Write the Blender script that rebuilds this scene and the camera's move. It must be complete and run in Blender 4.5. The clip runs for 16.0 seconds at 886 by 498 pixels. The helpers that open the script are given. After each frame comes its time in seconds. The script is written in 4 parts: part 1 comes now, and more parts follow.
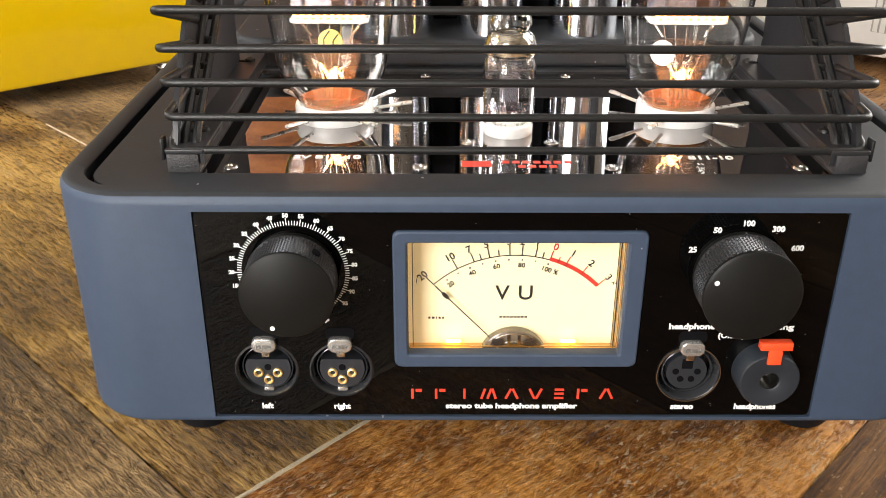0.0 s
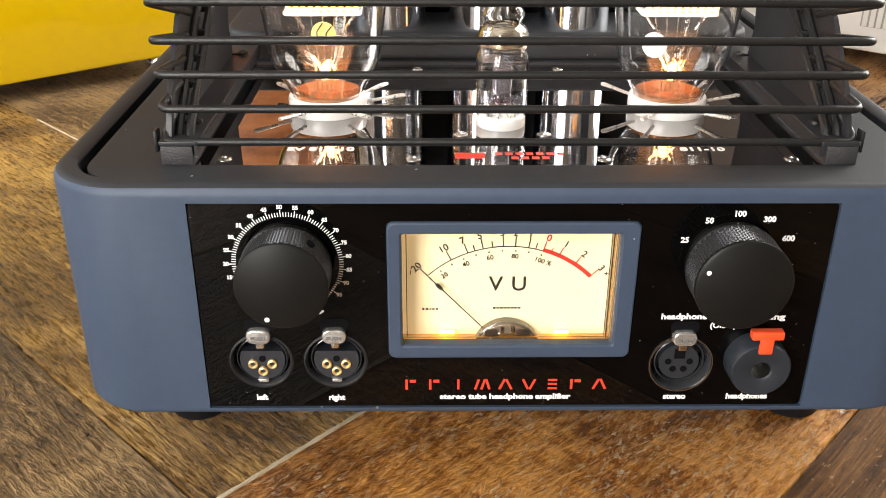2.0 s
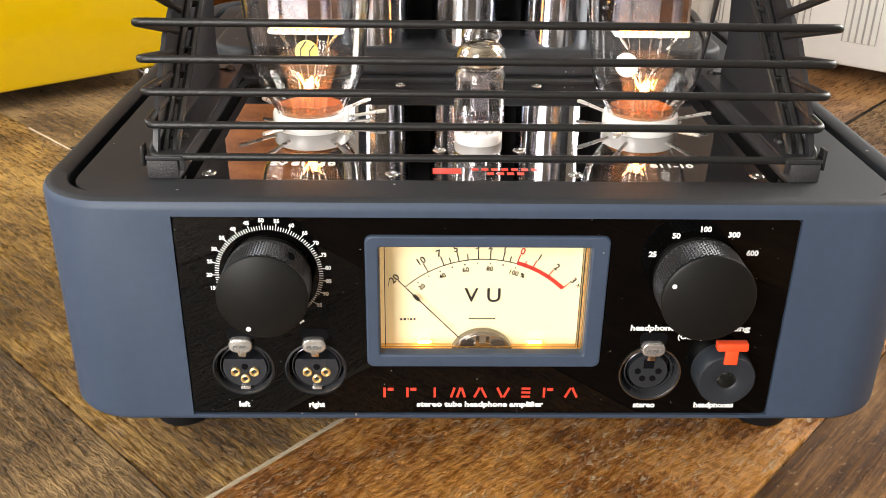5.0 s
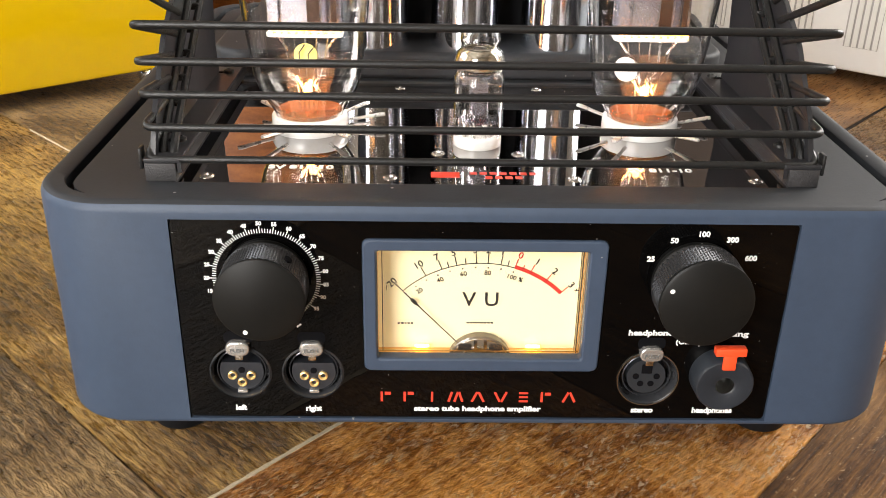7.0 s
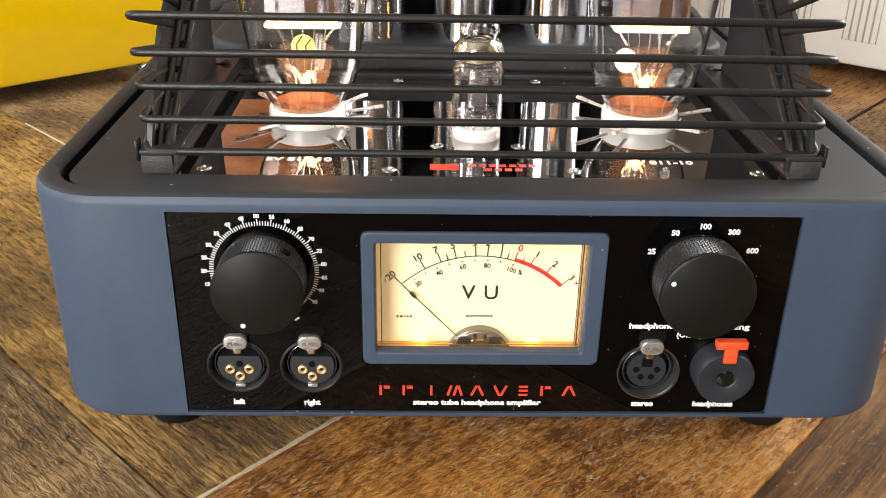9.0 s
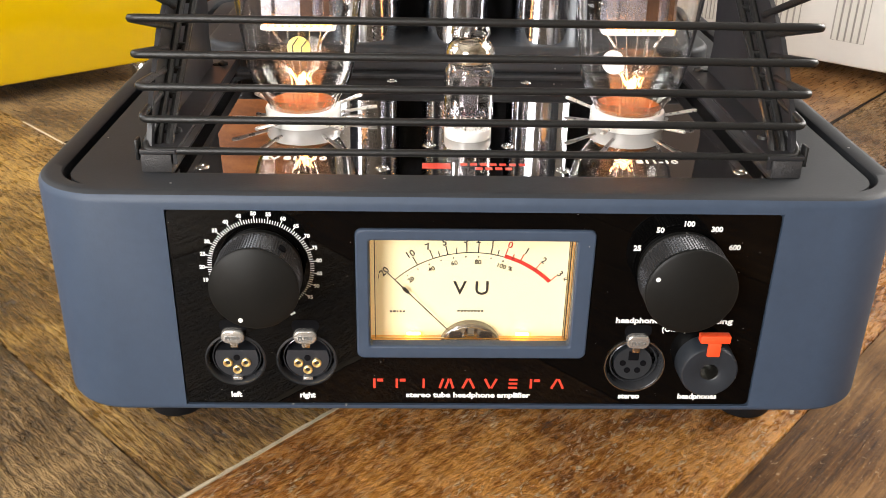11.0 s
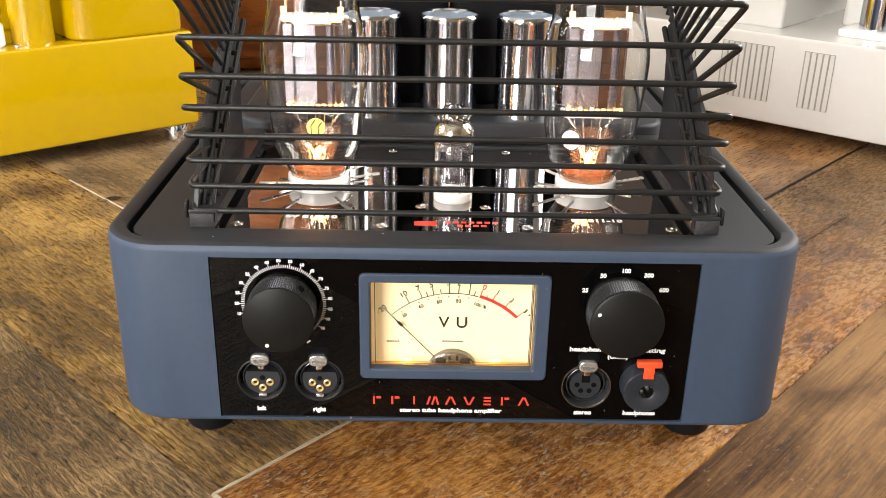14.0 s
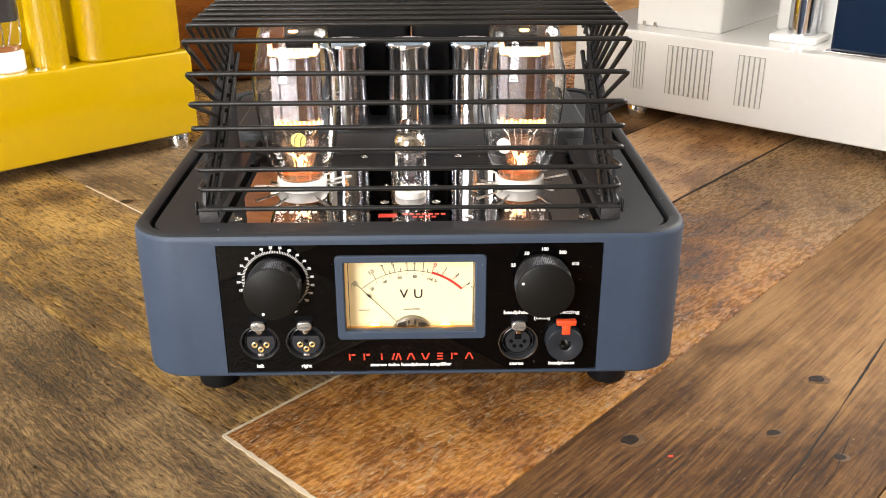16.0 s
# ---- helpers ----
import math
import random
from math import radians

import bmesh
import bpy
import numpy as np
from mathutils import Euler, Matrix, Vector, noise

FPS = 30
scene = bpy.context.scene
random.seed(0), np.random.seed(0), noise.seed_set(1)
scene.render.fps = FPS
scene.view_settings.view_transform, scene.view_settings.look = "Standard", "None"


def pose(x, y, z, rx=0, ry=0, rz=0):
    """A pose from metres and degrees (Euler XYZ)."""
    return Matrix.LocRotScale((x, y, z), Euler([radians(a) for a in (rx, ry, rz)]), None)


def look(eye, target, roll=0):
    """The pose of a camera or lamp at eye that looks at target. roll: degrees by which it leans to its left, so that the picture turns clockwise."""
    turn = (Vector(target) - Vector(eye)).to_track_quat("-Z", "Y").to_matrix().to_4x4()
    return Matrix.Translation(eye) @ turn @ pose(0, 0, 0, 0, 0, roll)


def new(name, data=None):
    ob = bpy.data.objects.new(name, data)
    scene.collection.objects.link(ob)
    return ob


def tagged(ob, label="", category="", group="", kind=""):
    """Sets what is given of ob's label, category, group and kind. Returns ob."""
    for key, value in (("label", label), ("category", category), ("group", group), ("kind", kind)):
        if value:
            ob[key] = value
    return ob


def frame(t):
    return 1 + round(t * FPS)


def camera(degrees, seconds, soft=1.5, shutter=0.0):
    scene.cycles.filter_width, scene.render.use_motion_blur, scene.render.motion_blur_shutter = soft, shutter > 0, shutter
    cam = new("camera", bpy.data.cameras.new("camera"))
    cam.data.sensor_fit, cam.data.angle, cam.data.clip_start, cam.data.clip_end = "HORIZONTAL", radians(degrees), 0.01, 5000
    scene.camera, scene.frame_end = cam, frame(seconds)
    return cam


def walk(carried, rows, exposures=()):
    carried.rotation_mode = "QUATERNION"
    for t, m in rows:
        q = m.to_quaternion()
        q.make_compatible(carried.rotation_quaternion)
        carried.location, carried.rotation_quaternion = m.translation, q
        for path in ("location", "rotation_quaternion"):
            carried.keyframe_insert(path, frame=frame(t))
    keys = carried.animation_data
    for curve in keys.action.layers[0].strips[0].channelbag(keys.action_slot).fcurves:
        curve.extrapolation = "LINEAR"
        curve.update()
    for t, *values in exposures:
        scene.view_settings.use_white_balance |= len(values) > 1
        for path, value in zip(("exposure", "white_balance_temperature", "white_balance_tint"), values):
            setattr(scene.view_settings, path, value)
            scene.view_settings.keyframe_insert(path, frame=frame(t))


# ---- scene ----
cam = camera(50.0, 16.0, soft=0.85)
PATH = [
    (0, -0.02974, -0.30726, 0.25718, -26.065, -0.230, -0.251),
    (0.5, -0.03501, -0.29969, 0.25494, -26.324, -0.103, -0.137),
    (1, -0.03844, -0.30169, 0.25259, -26.227, -0.066, -0.253),
    (1.5, -0.03785, -0.30511, 0.25668, -26.631, -0.287, -0.628),
    (2, -0.03063, -0.30955, 0.25602, -26.260, -0.304, -0.795),
    (2.5, -0.02495, -0.31104, 0.25970, -26.348, -0.356, -0.746),
    (3, -0.02494, -0.31248, 0.26080, -26.323, -0.457, -0.909),
    (3.5, -0.02462, -0.31469, 0.26229, -26.428, -0.540, -1.013),
    (6, -0.02448, -0.32073, 0.26375, -25.568, -0.946, -0.827),
    (6.5, -0.02627, -0.31875, 0.26273, -25.599, -0.884, -0.659),
    (7, -0.02266, -0.31887, 0.26350, -25.671, -0.926, -0.775),
    (7.5, -0.02150, -0.31779, 0.26140, -25.600, -0.816, -0.655),
    (8, -0.02470, -0.31578, 0.26172, -25.760, -1.070, -1.027),
    (8.5, -0.02042, -0.31700, 0.26149, -25.737, -0.775, -0.538),
    (9, -0.02358, -0.31674, 0.26151, -25.973, -0.965, -0.978),
    (11.5, -0.02182, -0.33550, 0.26970, -26.100, -1.118, -1.254),
    (12, -0.01432, -0.35984, 0.27965, -25.811, -0.941, -0.899),
    (12.5, -0.00535, -0.37784, 0.28864, -25.042, -0.906, -0.900),
    (13, -0.00794, -0.37930, 0.28841, -23.858, -0.789, -0.390),
    (13.5, -0.01067, -0.38775, 0.29105, -23.132, -0.919, -0.382),
    (14, -0.01297, -0.41046, 0.30157, -23.018, -1.106, -0.464),
    (14.5, 0.00319, -0.45283, 0.31272, -22.894, -0.828, -0.587),
    (15, 0.02217, -0.50274, 0.32766, -22.866, -0.435, -0.581),
    (15.5, 0.02231, -0.52842, 0.34297, -23.085, -0.363, -0.863),
    (16, 0.00915, -0.52467, 0.34434, -23.336, 0.108, -1.187),]
walk(cam, [(t, pose(x, y, z, 90 + pitch, roll, yaw)) for t, x, y, z, pitch, roll, yaw in PATH])
scene.view_settings.exposure = 0.0

# ---- world and light ----
world = bpy.data.worlds.new("sky")
scene.world = world
world.use_nodes = True
wn = world.node_tree.nodes
sky = wn.new("ShaderNodeTexSky")
sky.sky_type, sky.sun_disc = "NISHITA", False
sky.sun_elevation, sky.sun_rotation = radians(38), radians(140)
wn["Background"].inputs["Strength"].default_value = 0.12
world.node_tree.links.new(sky.outputs["Color"], wn["Background"].inputs["Color"])


def window_light(name, eye, target, w, h, power, colour):
    lamp = bpy.data.lights.new(name, "AREA")
    lamp.shape, lamp.size, lamp.size_y, lamp.energy, lamp.color = "RECTANGLE", w, h, power, colour
    ob = new(name, lamp)
    ob.matrix_world = look(eye, target)
    return ob


# daylight in the openings of the three windows
window_light("window_light", (-1.35, -2.17, 1.11), (-1.35, 0, 1.06), 1.3, 1.95, 180, (1.0, 0.968, 0.93))
window_light("window_light", (-2.37, 0.55, 1.40), (0, 0.55, 1.25), 1.3, 1.2, 48, (0.95, 0.97, 1.0))
window_light("window_light", (1.97, 1.2, 1.35), (0, 1.2, 1.25), 1.9, 1.5, 175, (1.0, 0.955, 0.90))

# ---- materials ----


def mat(name, colour, rough=0.5, metal=0.0, var=0.0, scale=40.0, bump=0.0, bump_scale=300.0, coat=0.0, emit=None, strength=0.0, spec=0.5, spots=None):
    """A principled material with two scales of mottling and a fine relief."""
    m = bpy.data.materials.new(name)
    m.use_nodes = True
    n, l = m.node_tree.nodes, m.node_tree.links
    b = n["Principled BSDF"]
    b.inputs["Base Color"].default_value = (*colour, 1)
    b.inputs["Roughness"].default_value = rough
    b.inputs["Metallic"].default_value = metal
    b.inputs["Coat Weight"].default_value = coat
    b.inputs["Coat Roughness"].default_value = 0.04
    b.inputs["Specular IOR Level"].default_value = spec
    if emit:
        b.inputs["Emission Color"].default_value = (*emit, 1)
        b.inputs["Emission Strength"].default_value = strength
    tc = n.new("ShaderNodeTexCoord")
    if var:
        a, c = n.new("ShaderNodeTexNoise"), n.new("ShaderNodeTexNoise")
        a.inputs["Scale"].default_value, c.inputs["Scale"].default_value = scale, scale * 9
        a.inputs["Detail"].default_value = 5
        for t in (a, c):
            l.new(tc.outputs["Object"], t.inputs["Vector"])
        mix = n.new("ShaderNodeMath")
        mix.operation = "MULTIPLY_ADD"
        l.new(a.outputs["Fac"], mix.inputs[0])
        mix.inputs[1].default_value = 0.7
        l.new(c.outputs["Fac"], mix.inputs[2])
        rng = n.new("ShaderNodeMapRange")
        rng.inputs["From Min"].default_value, rng.inputs["From Max"].default_value = 0.5, 1.2
        rng.inputs["To Min"].default_value, rng.inputs["To Max"].default_value = 1 - var, 1 + var
        l.new(mix.outputs[0], rng.inputs["Value"])
        mul = n.new("ShaderNodeMix")
        mul.data_type, mul.blend_type = "RGBA", "MULTIPLY"
        mul.inputs["Factor"].default_value = 1
        mul.inputs[6].default_value = (*colour, 1)
        l.new(rng.outputs[0], mul.inputs[7])
        l.new(mul.outputs[2], b.inputs["Base Color"])
        r2 = n.new("ShaderNodeMapRange")
        r2.inputs["To Min"].default_value, r2.inputs["To Max"].default_value = max(0, rough * (1 - var)), min(1, rough * (1 + var))
        l.new(a.outputs["Fac"], r2.inputs["Value"])
        l.new(r2.outputs[0], b.inputs["Roughness"])
    if bump:
        t, bp = n.new("ShaderNodeTexNoise"), n.new("ShaderNodeBump")
        t.inputs["Scale"].default_value, t.inputs["Detail"].default_value = bump_scale, 3
        l.new(tc.outputs["Object"], t.inputs["Vector"])
        bp.inputs["Strength"].default_value, bp.inputs["Distance"].default_value = bump, 0.0004
        l.new(t.outputs["Fac"], bp.inputs["Height"])
        l.new(bp.outputs[0], b.inputs["Normal"])
    if spots:
        # sparse pale dust specks
        v = n.new("ShaderNodeTexVoronoi")
        v.inputs["Scale"].default_value = spots
        l.new(tc.outputs["Object"], v.inputs["Vector"])
        k = n.new("ShaderNodeMath")
        k.operation, k.inputs[1].default_value = "LESS_THAN", 0.045
        l.new(v.outputs["Distance"], k.inputs[0])
        dm = n.new("ShaderNodeMix")
        dm.data_type = "RGBA"
        dm.inputs[7].default_value = (0.32, 0.31, 0.29, 1)
        if b.inputs["Base Color"].links:
            l.new(b.inputs["Base Color"].links[0].from_socket, dm.inputs[6])
        else:
            dm.inputs[6].default_value = (*colour, 1)
        l.new(k.outputs[0], dm.inputs["Factor"])
        l.new(dm.outputs[2], b.inputs["Base Color"])
    return m


def glass_mat(name, tint=(1, 1, 1), rough=0.0, ior=1.45):
    m = bpy.data.materials.new(name)
    m.use_nodes = True
    b = m.node_tree.nodes["Principled BSDF"]
    b.inputs["Base Color"].default_value = (*tint, 1)
    b.inputs["Transmission Weight"].default_value = 1
    b.inputs["Roughness"].default_value = rough
    b.inputs["IOR"].default_value = ior
    return m


def thin_glass(name, tint=(1, 1, 1)):
    """Glass so thin that it only tints and mirrors."""
    m = bpy.data.materials.new(name)
    m.use_nodes = True
    n, l = m.node_tree.nodes, m.node_tree.links
    n.remove(n["Principled BSDF"])
    clear, gloss, mix, fr = n.new("ShaderNodeBsdfTransparent"), n.new("ShaderNodeBsdfGlossy"), n.new("ShaderNodeMixShader"), n.new("ShaderNodeLayerWeight")
    power, scale = n.new("ShaderNodeMath"), n.new("ShaderNodeMath")
    power.operation, power.inputs[1].default_value = "POWER", 4.0
    scale.operation, scale.inputs[1].default_value, scale.inputs[2].default_value = "MULTIPLY_ADD", 0.6, 0.04
    clear.inputs["Color"].default_value = (*tint, 1)
    gloss.inputs["Roughness"].default_value = 0.02
    l.new(fr.outputs["Facing"], power.inputs[0])
    l.new(power.outputs[0], scale.inputs[0])
    l.new(scale.outputs[0], mix.inputs[0])
    l.new(clear.outputs[0], mix.inputs[1])
    l.new(gloss.outputs[0], mix.inputs[2])
    l.new(mix.outputs[0], n["Material Output"].inputs["Surface"])
    return m


def wood_mat(name, dark, mid, light, rough=(0.3, 0.6), bump=0.6, grain=(30.0, 0.5), fleck=(260.0, (0.6, 1.3, 1), 0.6), saw=0.0, coat=0.15, patch=0.30, spec=0.4, lit_or_stained=None, depth=0.0018, chips_and_glints=None):
    """Worn, stained oak, grain along local x: blotches, grain, torn flecks, saw marks and pits; each plank differs."""
    m = bpy.data.materials.new(name)
    m.use_nodes = True
    n, l = m.node_tree.nodes, m.node_tree.links
    b = n["Principled BSDF"]
    tc, info = n.new("ShaderNodeTexCoord"), n.new("ShaderNodeObjectInfo")
    off = n.new("ShaderNodeVectorMath")
    off.operation = "MULTIPLY_ADD"
    comb = n.new("ShaderNodeCombineXYZ")
    for k in range(3):
        l.new(info.outputs["Random"], comb.inputs[k])
    off.inputs[1].default_value = (37.0, 19.0, 11.0)
    l.new(comb.outputs[0], off.inputs[0])
    l.new(tc.outputs["Object"], off.inputs[2])

    def tex(scale, stretch, detail=6, rough_=0.6, distort=0.0):
        mp = n.new("ShaderNodeMapping")
        mp.inputs["Scale"].default_value = stretch
        l.new(off.outputs[0], mp.inputs["Vector"])
        t = n.new("ShaderNodeTexNoise")
        t.inputs["Scale"].default_value, t.inputs["Detail"].default_value = scale, detail
        t.inputs["Roughness"].default_value, t.inputs["Distortion"].default_value = rough_, distort
        l.new(mp.outputs[0], t.inputs["Vector"])
        return t.outputs["Fac"]

    def math_(op, a, c):
        k = n.new("ShaderNodeMath")
        k.operation = op
        for i, v in enumerate((a, c)):
            if isinstance(v, float):
                k.inputs[i].default_value = v
            else:
                l.new(v, k.inputs[i])
        return k.outputs[0]

    def spread(v, lo, hi, to0=0.0, to1=1.0):
        k = n.new("ShaderNodeMapRange")
        k.inputs["From Min"].default_value, k.inputs["From Max"].default_value = lo, hi
        k.inputs["To Min"].default_value, k.inputs["To Max"].default_value = to0, to1
        l.new(v, k.inputs["Value"])
        return k.outputs[0]

    blotch = spread(tex(11.0, (1, 1.5, 1), 5, 0.6, 0.5), 0.33, 0.67)
    line = spread(tex(grain[0], (0.30, 7.5, 1), 8, 0.66, 0.35), 0.33, 0.67)
    chip = spread(tex(fleck[0], fleck[1], 5, 0.66, 0.35), 0.34, 0.66)
    micro = spread(tex(fleck[0] * 3.1, (0.6, 1.4, 1), 3, 0.6), 0.33, 0.67)
    tone = math_("ADD", math_("MULTIPLY", blotch, patch), math_("MULTIPLY", line, grain[1]))
    tone = math_("ADD", tone, math_("MULTIPLY", chip, fleck[2]))
    tone = math_("ADD", tone, math_("MULTIPLY", micro, 0.16))
    height = math_("ADD", math_("MULTIPLY", chip, fleck[2]), math_("ADD", math_("MULTIPLY", line, grain[1] * 0.7), math_("MULTIPLY", micro, 0.18)))
    if chips_and_glints:
        # sparse pale torn chips, in clusters; on brown planks they paint in glints
        raised = spread(tex(chips_and_glints[0], (0.7, 1.5, 1), 3, 0.55, 0.6), chips_and_glints[1], chips_and_glints[1] + 0.05)
        raised = math_("MULTIPLY", raised, spread(tex(16.0, (1, 1, 1), 3, 0.6), 0.42, 0.60))
        height = math_("ADD", height, math_("MULTIPLY", raised, 0.35))
    if saw:
        w = n.new("ShaderNodeTexWave")
        w.bands_direction = "X"
        w.inputs["Scale"].default_value, w.inputs["Distortion"].default_value = 46.0, 2.2
        w.inputs["Detail"].default_value, w.inputs["Detail Scale"].default_value = 3, 2.0
        l.new(off.outputs[0], w.inputs["Vector"])
        cut = math_("MULTIPLY", w.outputs["Fac"], blotch)
        tone = math_("ADD", tone, math_("MULTIPLY", cut, saw))
        height = math_("ADD", height, math_("MULTIPLY", cut, saw))
    total = patch + grain[1] + fleck[2] + 0.16 + saw * 0.5
    tone = math_("DIVIDE", tone, total)
    tone = math_("ADD", tone, math_("MULTIPLY", math_("SUBTRACT", info.outputs["Random"], 0.5), 0.10))
    ramp = n.new("ShaderNodeValToRGB")
    e = ramp.color_ramp.elements
    e[0].position, e[0].color = 0.29, (*dark, 1)
    e[1].position, e[1].color = 0.73, (*light, 1)
    e.new(0.50).color = (*mid, 1)
    l.new(tone, ramp.inputs[0])
    colour = ramp.outputs[0]
    if lit_or_stained:
        # colour shifts along the plank: warm light put into it, elsewhere deeper stain
        sep, fade = n.new("ShaderNodeSeparateXYZ"), n.new("ShaderNodeMix")
        fade.data_type = "RGBA"
        l.new(tc.outputs["Object"], sep.inputs[0])
        pale = n.new("ShaderNodeValToRGB")
        for e_, (at, c) in zip((pale.color_ramp.elements[0], pale.color_ramp.elements[1]), ((0.25, lit_or_stained[2]), (0.75, lit_or_stained[3]))):
            e_.position, e_.color = at, (*c, 1)
        l.new(tone, pale.inputs[0])
        l.new(spread(math_("ADD", sep.outputs[0], math_("MULTIPLY", blotch, 0.10)), lit_or_stained[0], lit_or_stained[1]), fade.inputs["Factor"])
        l.new(colour, fade.inputs[6])
        l.new(pale.outputs[0], fade.inputs[7])
        colour = fade.outputs[2]
    if chips_and_glints:
        fl = n.new("ShaderNodeMix")
        fl.data_type = "RGBA"
        fl.inputs[7].default_value = (*chips_and_glints[2], 1)
        l.new(math_("MULTIPLY", raised, 0.75), fl.inputs["Factor"])
        l.new(colour, fl.inputs[6])
        colour = fl.outputs[2]
    l.new(colour, b.inputs["Base Color"])
    l.new(spread(chip, 0.0, 1.0, *rough), b.inputs["Roughness"])
    b.inputs["Coat Weight"].default_value = coat
    b.inputs["Coat Roughness"].default_value = 0.25
    b.inputs["Specular IOR Level"].default_value = spec
    bp = n.new("ShaderNodeBump")
    bp.inputs["Strength"].default_value, bp.inputs["Distance"].default_value = bump, depth
    l.new(height, bp.inputs["Height"])
    l.new(bp.outputs[0], b.inputs["Normal"])
    l.new(bp.outputs[0], b.inputs["Coat Normal"])
    return m


SLATE = mat("slate_soft_touch_paint", (0.038, 0.056, 0.090), 0.50, var=0.08, scale=25, bump=0.14, bump_scale=900, spec=0.32, spots=75)
# on the rim this darker colour is slate paint with its shade put in
SLATE_TOP = mat("charcoal_top_and_shaded_rim_paint", (0.021, 0.0228, 0.026), 0.60, var=0.08, scale=25, bump=0.15, bump_scale=900, spec=0.28, spots=75)
# near-black stands in for the shade inside gaps, slots and small holes
GROOVE = mat("recess_shade_black", (0.003, 0.003, 0.004), 0.7, spec=0.08)
ACRYLIC = mat("black_gloss_acrylic", (0.0015, 0.0014, 0.0014), 0.03, spec=0.17, spots=230)
DECK = mat("black_mirror_deck", (0.40, 0.385, 0.38), 0.02, 1.0, spots=230)
KNOB = mat("black_anodised", (0.0075, 0.0075, 0.007), 0.44, var=0.12, scale=60, spec=0.16, spots=110)
KNURL = mat("knurled_black_metal", (0.030, 0.031, 0.034), 0.30, 0.55)
JACK = mat("dark_jack_plastic", (0.017, 0.021, 0.027), 0.38, var=0.1, scale=90)
RUBBER = mat("black_rubber", (0.005, 0.005, 0.006), 0.6, var=0.1, scale=90, bump=0.2, spec=0.15)
PAD = mat("speckled_black_rubber", (0.022, 0.021, 0.022), 0.55, var=0.5, scale=500, bump=0.8, bump_scale=1500)
CAGE = mat("black_powder_coat", (0.009, 0.009, 0.009), 0.40, var=0.1, scale=120, bump=0.35, bump_scale=1400, spec=0.35)
CAGE_PLATE = mat("black_satin_sheet", (0.018, 0.018, 0.020), 0.36, var=0.1, scale=120, spec=0.4, spots=120)
CHROME = mat("chrome", (0.76, 0.80, 0.86), 0.10, 1.0, var=0.03, scale=60)
CHROME_TOP = mat("brushed_can_top", (0.25, 0.31, 0.39), 0.5, 0.0, var=0.08, scale=80)
STEEL = mat("satin_nickel", (0.62, 0.60, 0.56), 0.24, 1.0, var=0.08, scale=300)
GOLD = mat("gold_plated_contact", (0.92, 0.66, 0.28), 0.30, 0.75)
LUG = mat("bright_tinned_lug", (0.74, 0.72, 0.69), 0.28, 0.65, var=0.1, scale=400)
LATCH = mat("bright_nickel_latch", (0.50, 0.49, 0.47), 0.24, 0.75, var=0.08, scale=400, bump=0.3)
CERAMIC = mat("white_ceramic", (0.80, 0.79, 0.76), 0.22, var=0.03, scale=90, coat=0.4)
PRINT = mat("white_print", (0.82, 0.82, 0.80), 0.5)
RED_PRINT = mat("red_print", (0.62, 0.045, 0.022), 0.45)
RED_TAB = mat("red_plastic", (0.80, 0.075, 0.020), 0.40)
INK = mat("black_ink", (0.015, 0.014, 0.012), 0.6)
INK_RED = mat("red_ink", (0.60, 0.03, 0.02), 0.6)
DIAL = mat("backlit_cream_dial", (0.78, 0.70, 0.44), 0.55, var=0.02, scale=60, emit=(1.0, 0.83, 0.44), strength=0.30)
# cream plastic; the lamps' amber light is put in as colour and emission
CREAM = mat("cream_housing_lamp_glow", (0.60, 0.32, 0.070), 0.30, emit=(1.0, 0.46, 0.06), strength=0.16)
LAMP = mat("meter_lamp_glow", (0.9, 0.8, 0.5), 0.4, emit=(1.0, 0.42, 0.05), strength=22.0)
DARKPART = mat("dark_moulding", (0.018, 0.017, 0.016), 0.4)
SMOKE = mat("smoke_brown_moulding", (0.120, 0.098, 0.070), 0.22, var=0.2, scale=300, coat=0.4)
GLASS = glass_mat("clear_tube_glass", (0.99, 0.985, 0.975))
PANE = thin_glass("meter_pane")
AMBER = mat("amber_brown_base", (0.17, 0.062, 0.018), 0.18, var=0.15, scale=200, coat=0.5)
ANODE = mat("polished_anode", (0.47, 0.46, 0.52), 0.22, 0.95, var=0.15, scale=120)
# clear glass; the heater's orange glow is put into its tint
STEM = mat("clear_stem_glow_tint", (0.95, 0.60, 0.32), 0.12)
STEM.node_tree.nodes["Principled BSDF"].inputs["Alpha"].default_value = 0.06
BROWN = mat("brown_getter_stripe", (0.040, 0.016, 0.007), 0.34, var=0.3, scale=150)
TEETH = mat("glowing_filament_foot", (1, 0.6, 0.3), 0.5, emit=(1.0, 0.42, 0.08), strength=6.5)
FILAMENT = mat("glowing_filament", (1, 0.8, 0.5), 0.5, emit=(1.0, 0.46, 0.11), strength=4.5)
EMBER = mat("glowing_heater", (1, 0.5, 0.2), 0.5, emit=(1.0, 0.36, 0.07), strength=90.0)
GETTER = mat("getter_mirror", (0.74, 0.70, 0.60), 0.12, 1.0, var=0.2, scale=200)
STICKER = mat("white_paper_dot", (0.82, 0.82, 0.80), 0.6)
STICKER_Y = mat("yellow_getter_disc", (0.80, 0.62, 0.16), 0.6)
YELLOW = mat("yellow_gloss_lacquer", (0.408, 0.258, 0.0), 0.16, var=0.02, scale=10, coat=0.6)
WHITE = mat("white_gloss_lacquer", (0.65, 0.64, 0.61), 0.22, var=0.02, scale=10, coat=0.6)
VENT = mat("vent_slot_shade", (0.30, 0.29, 0.27), 0.6)
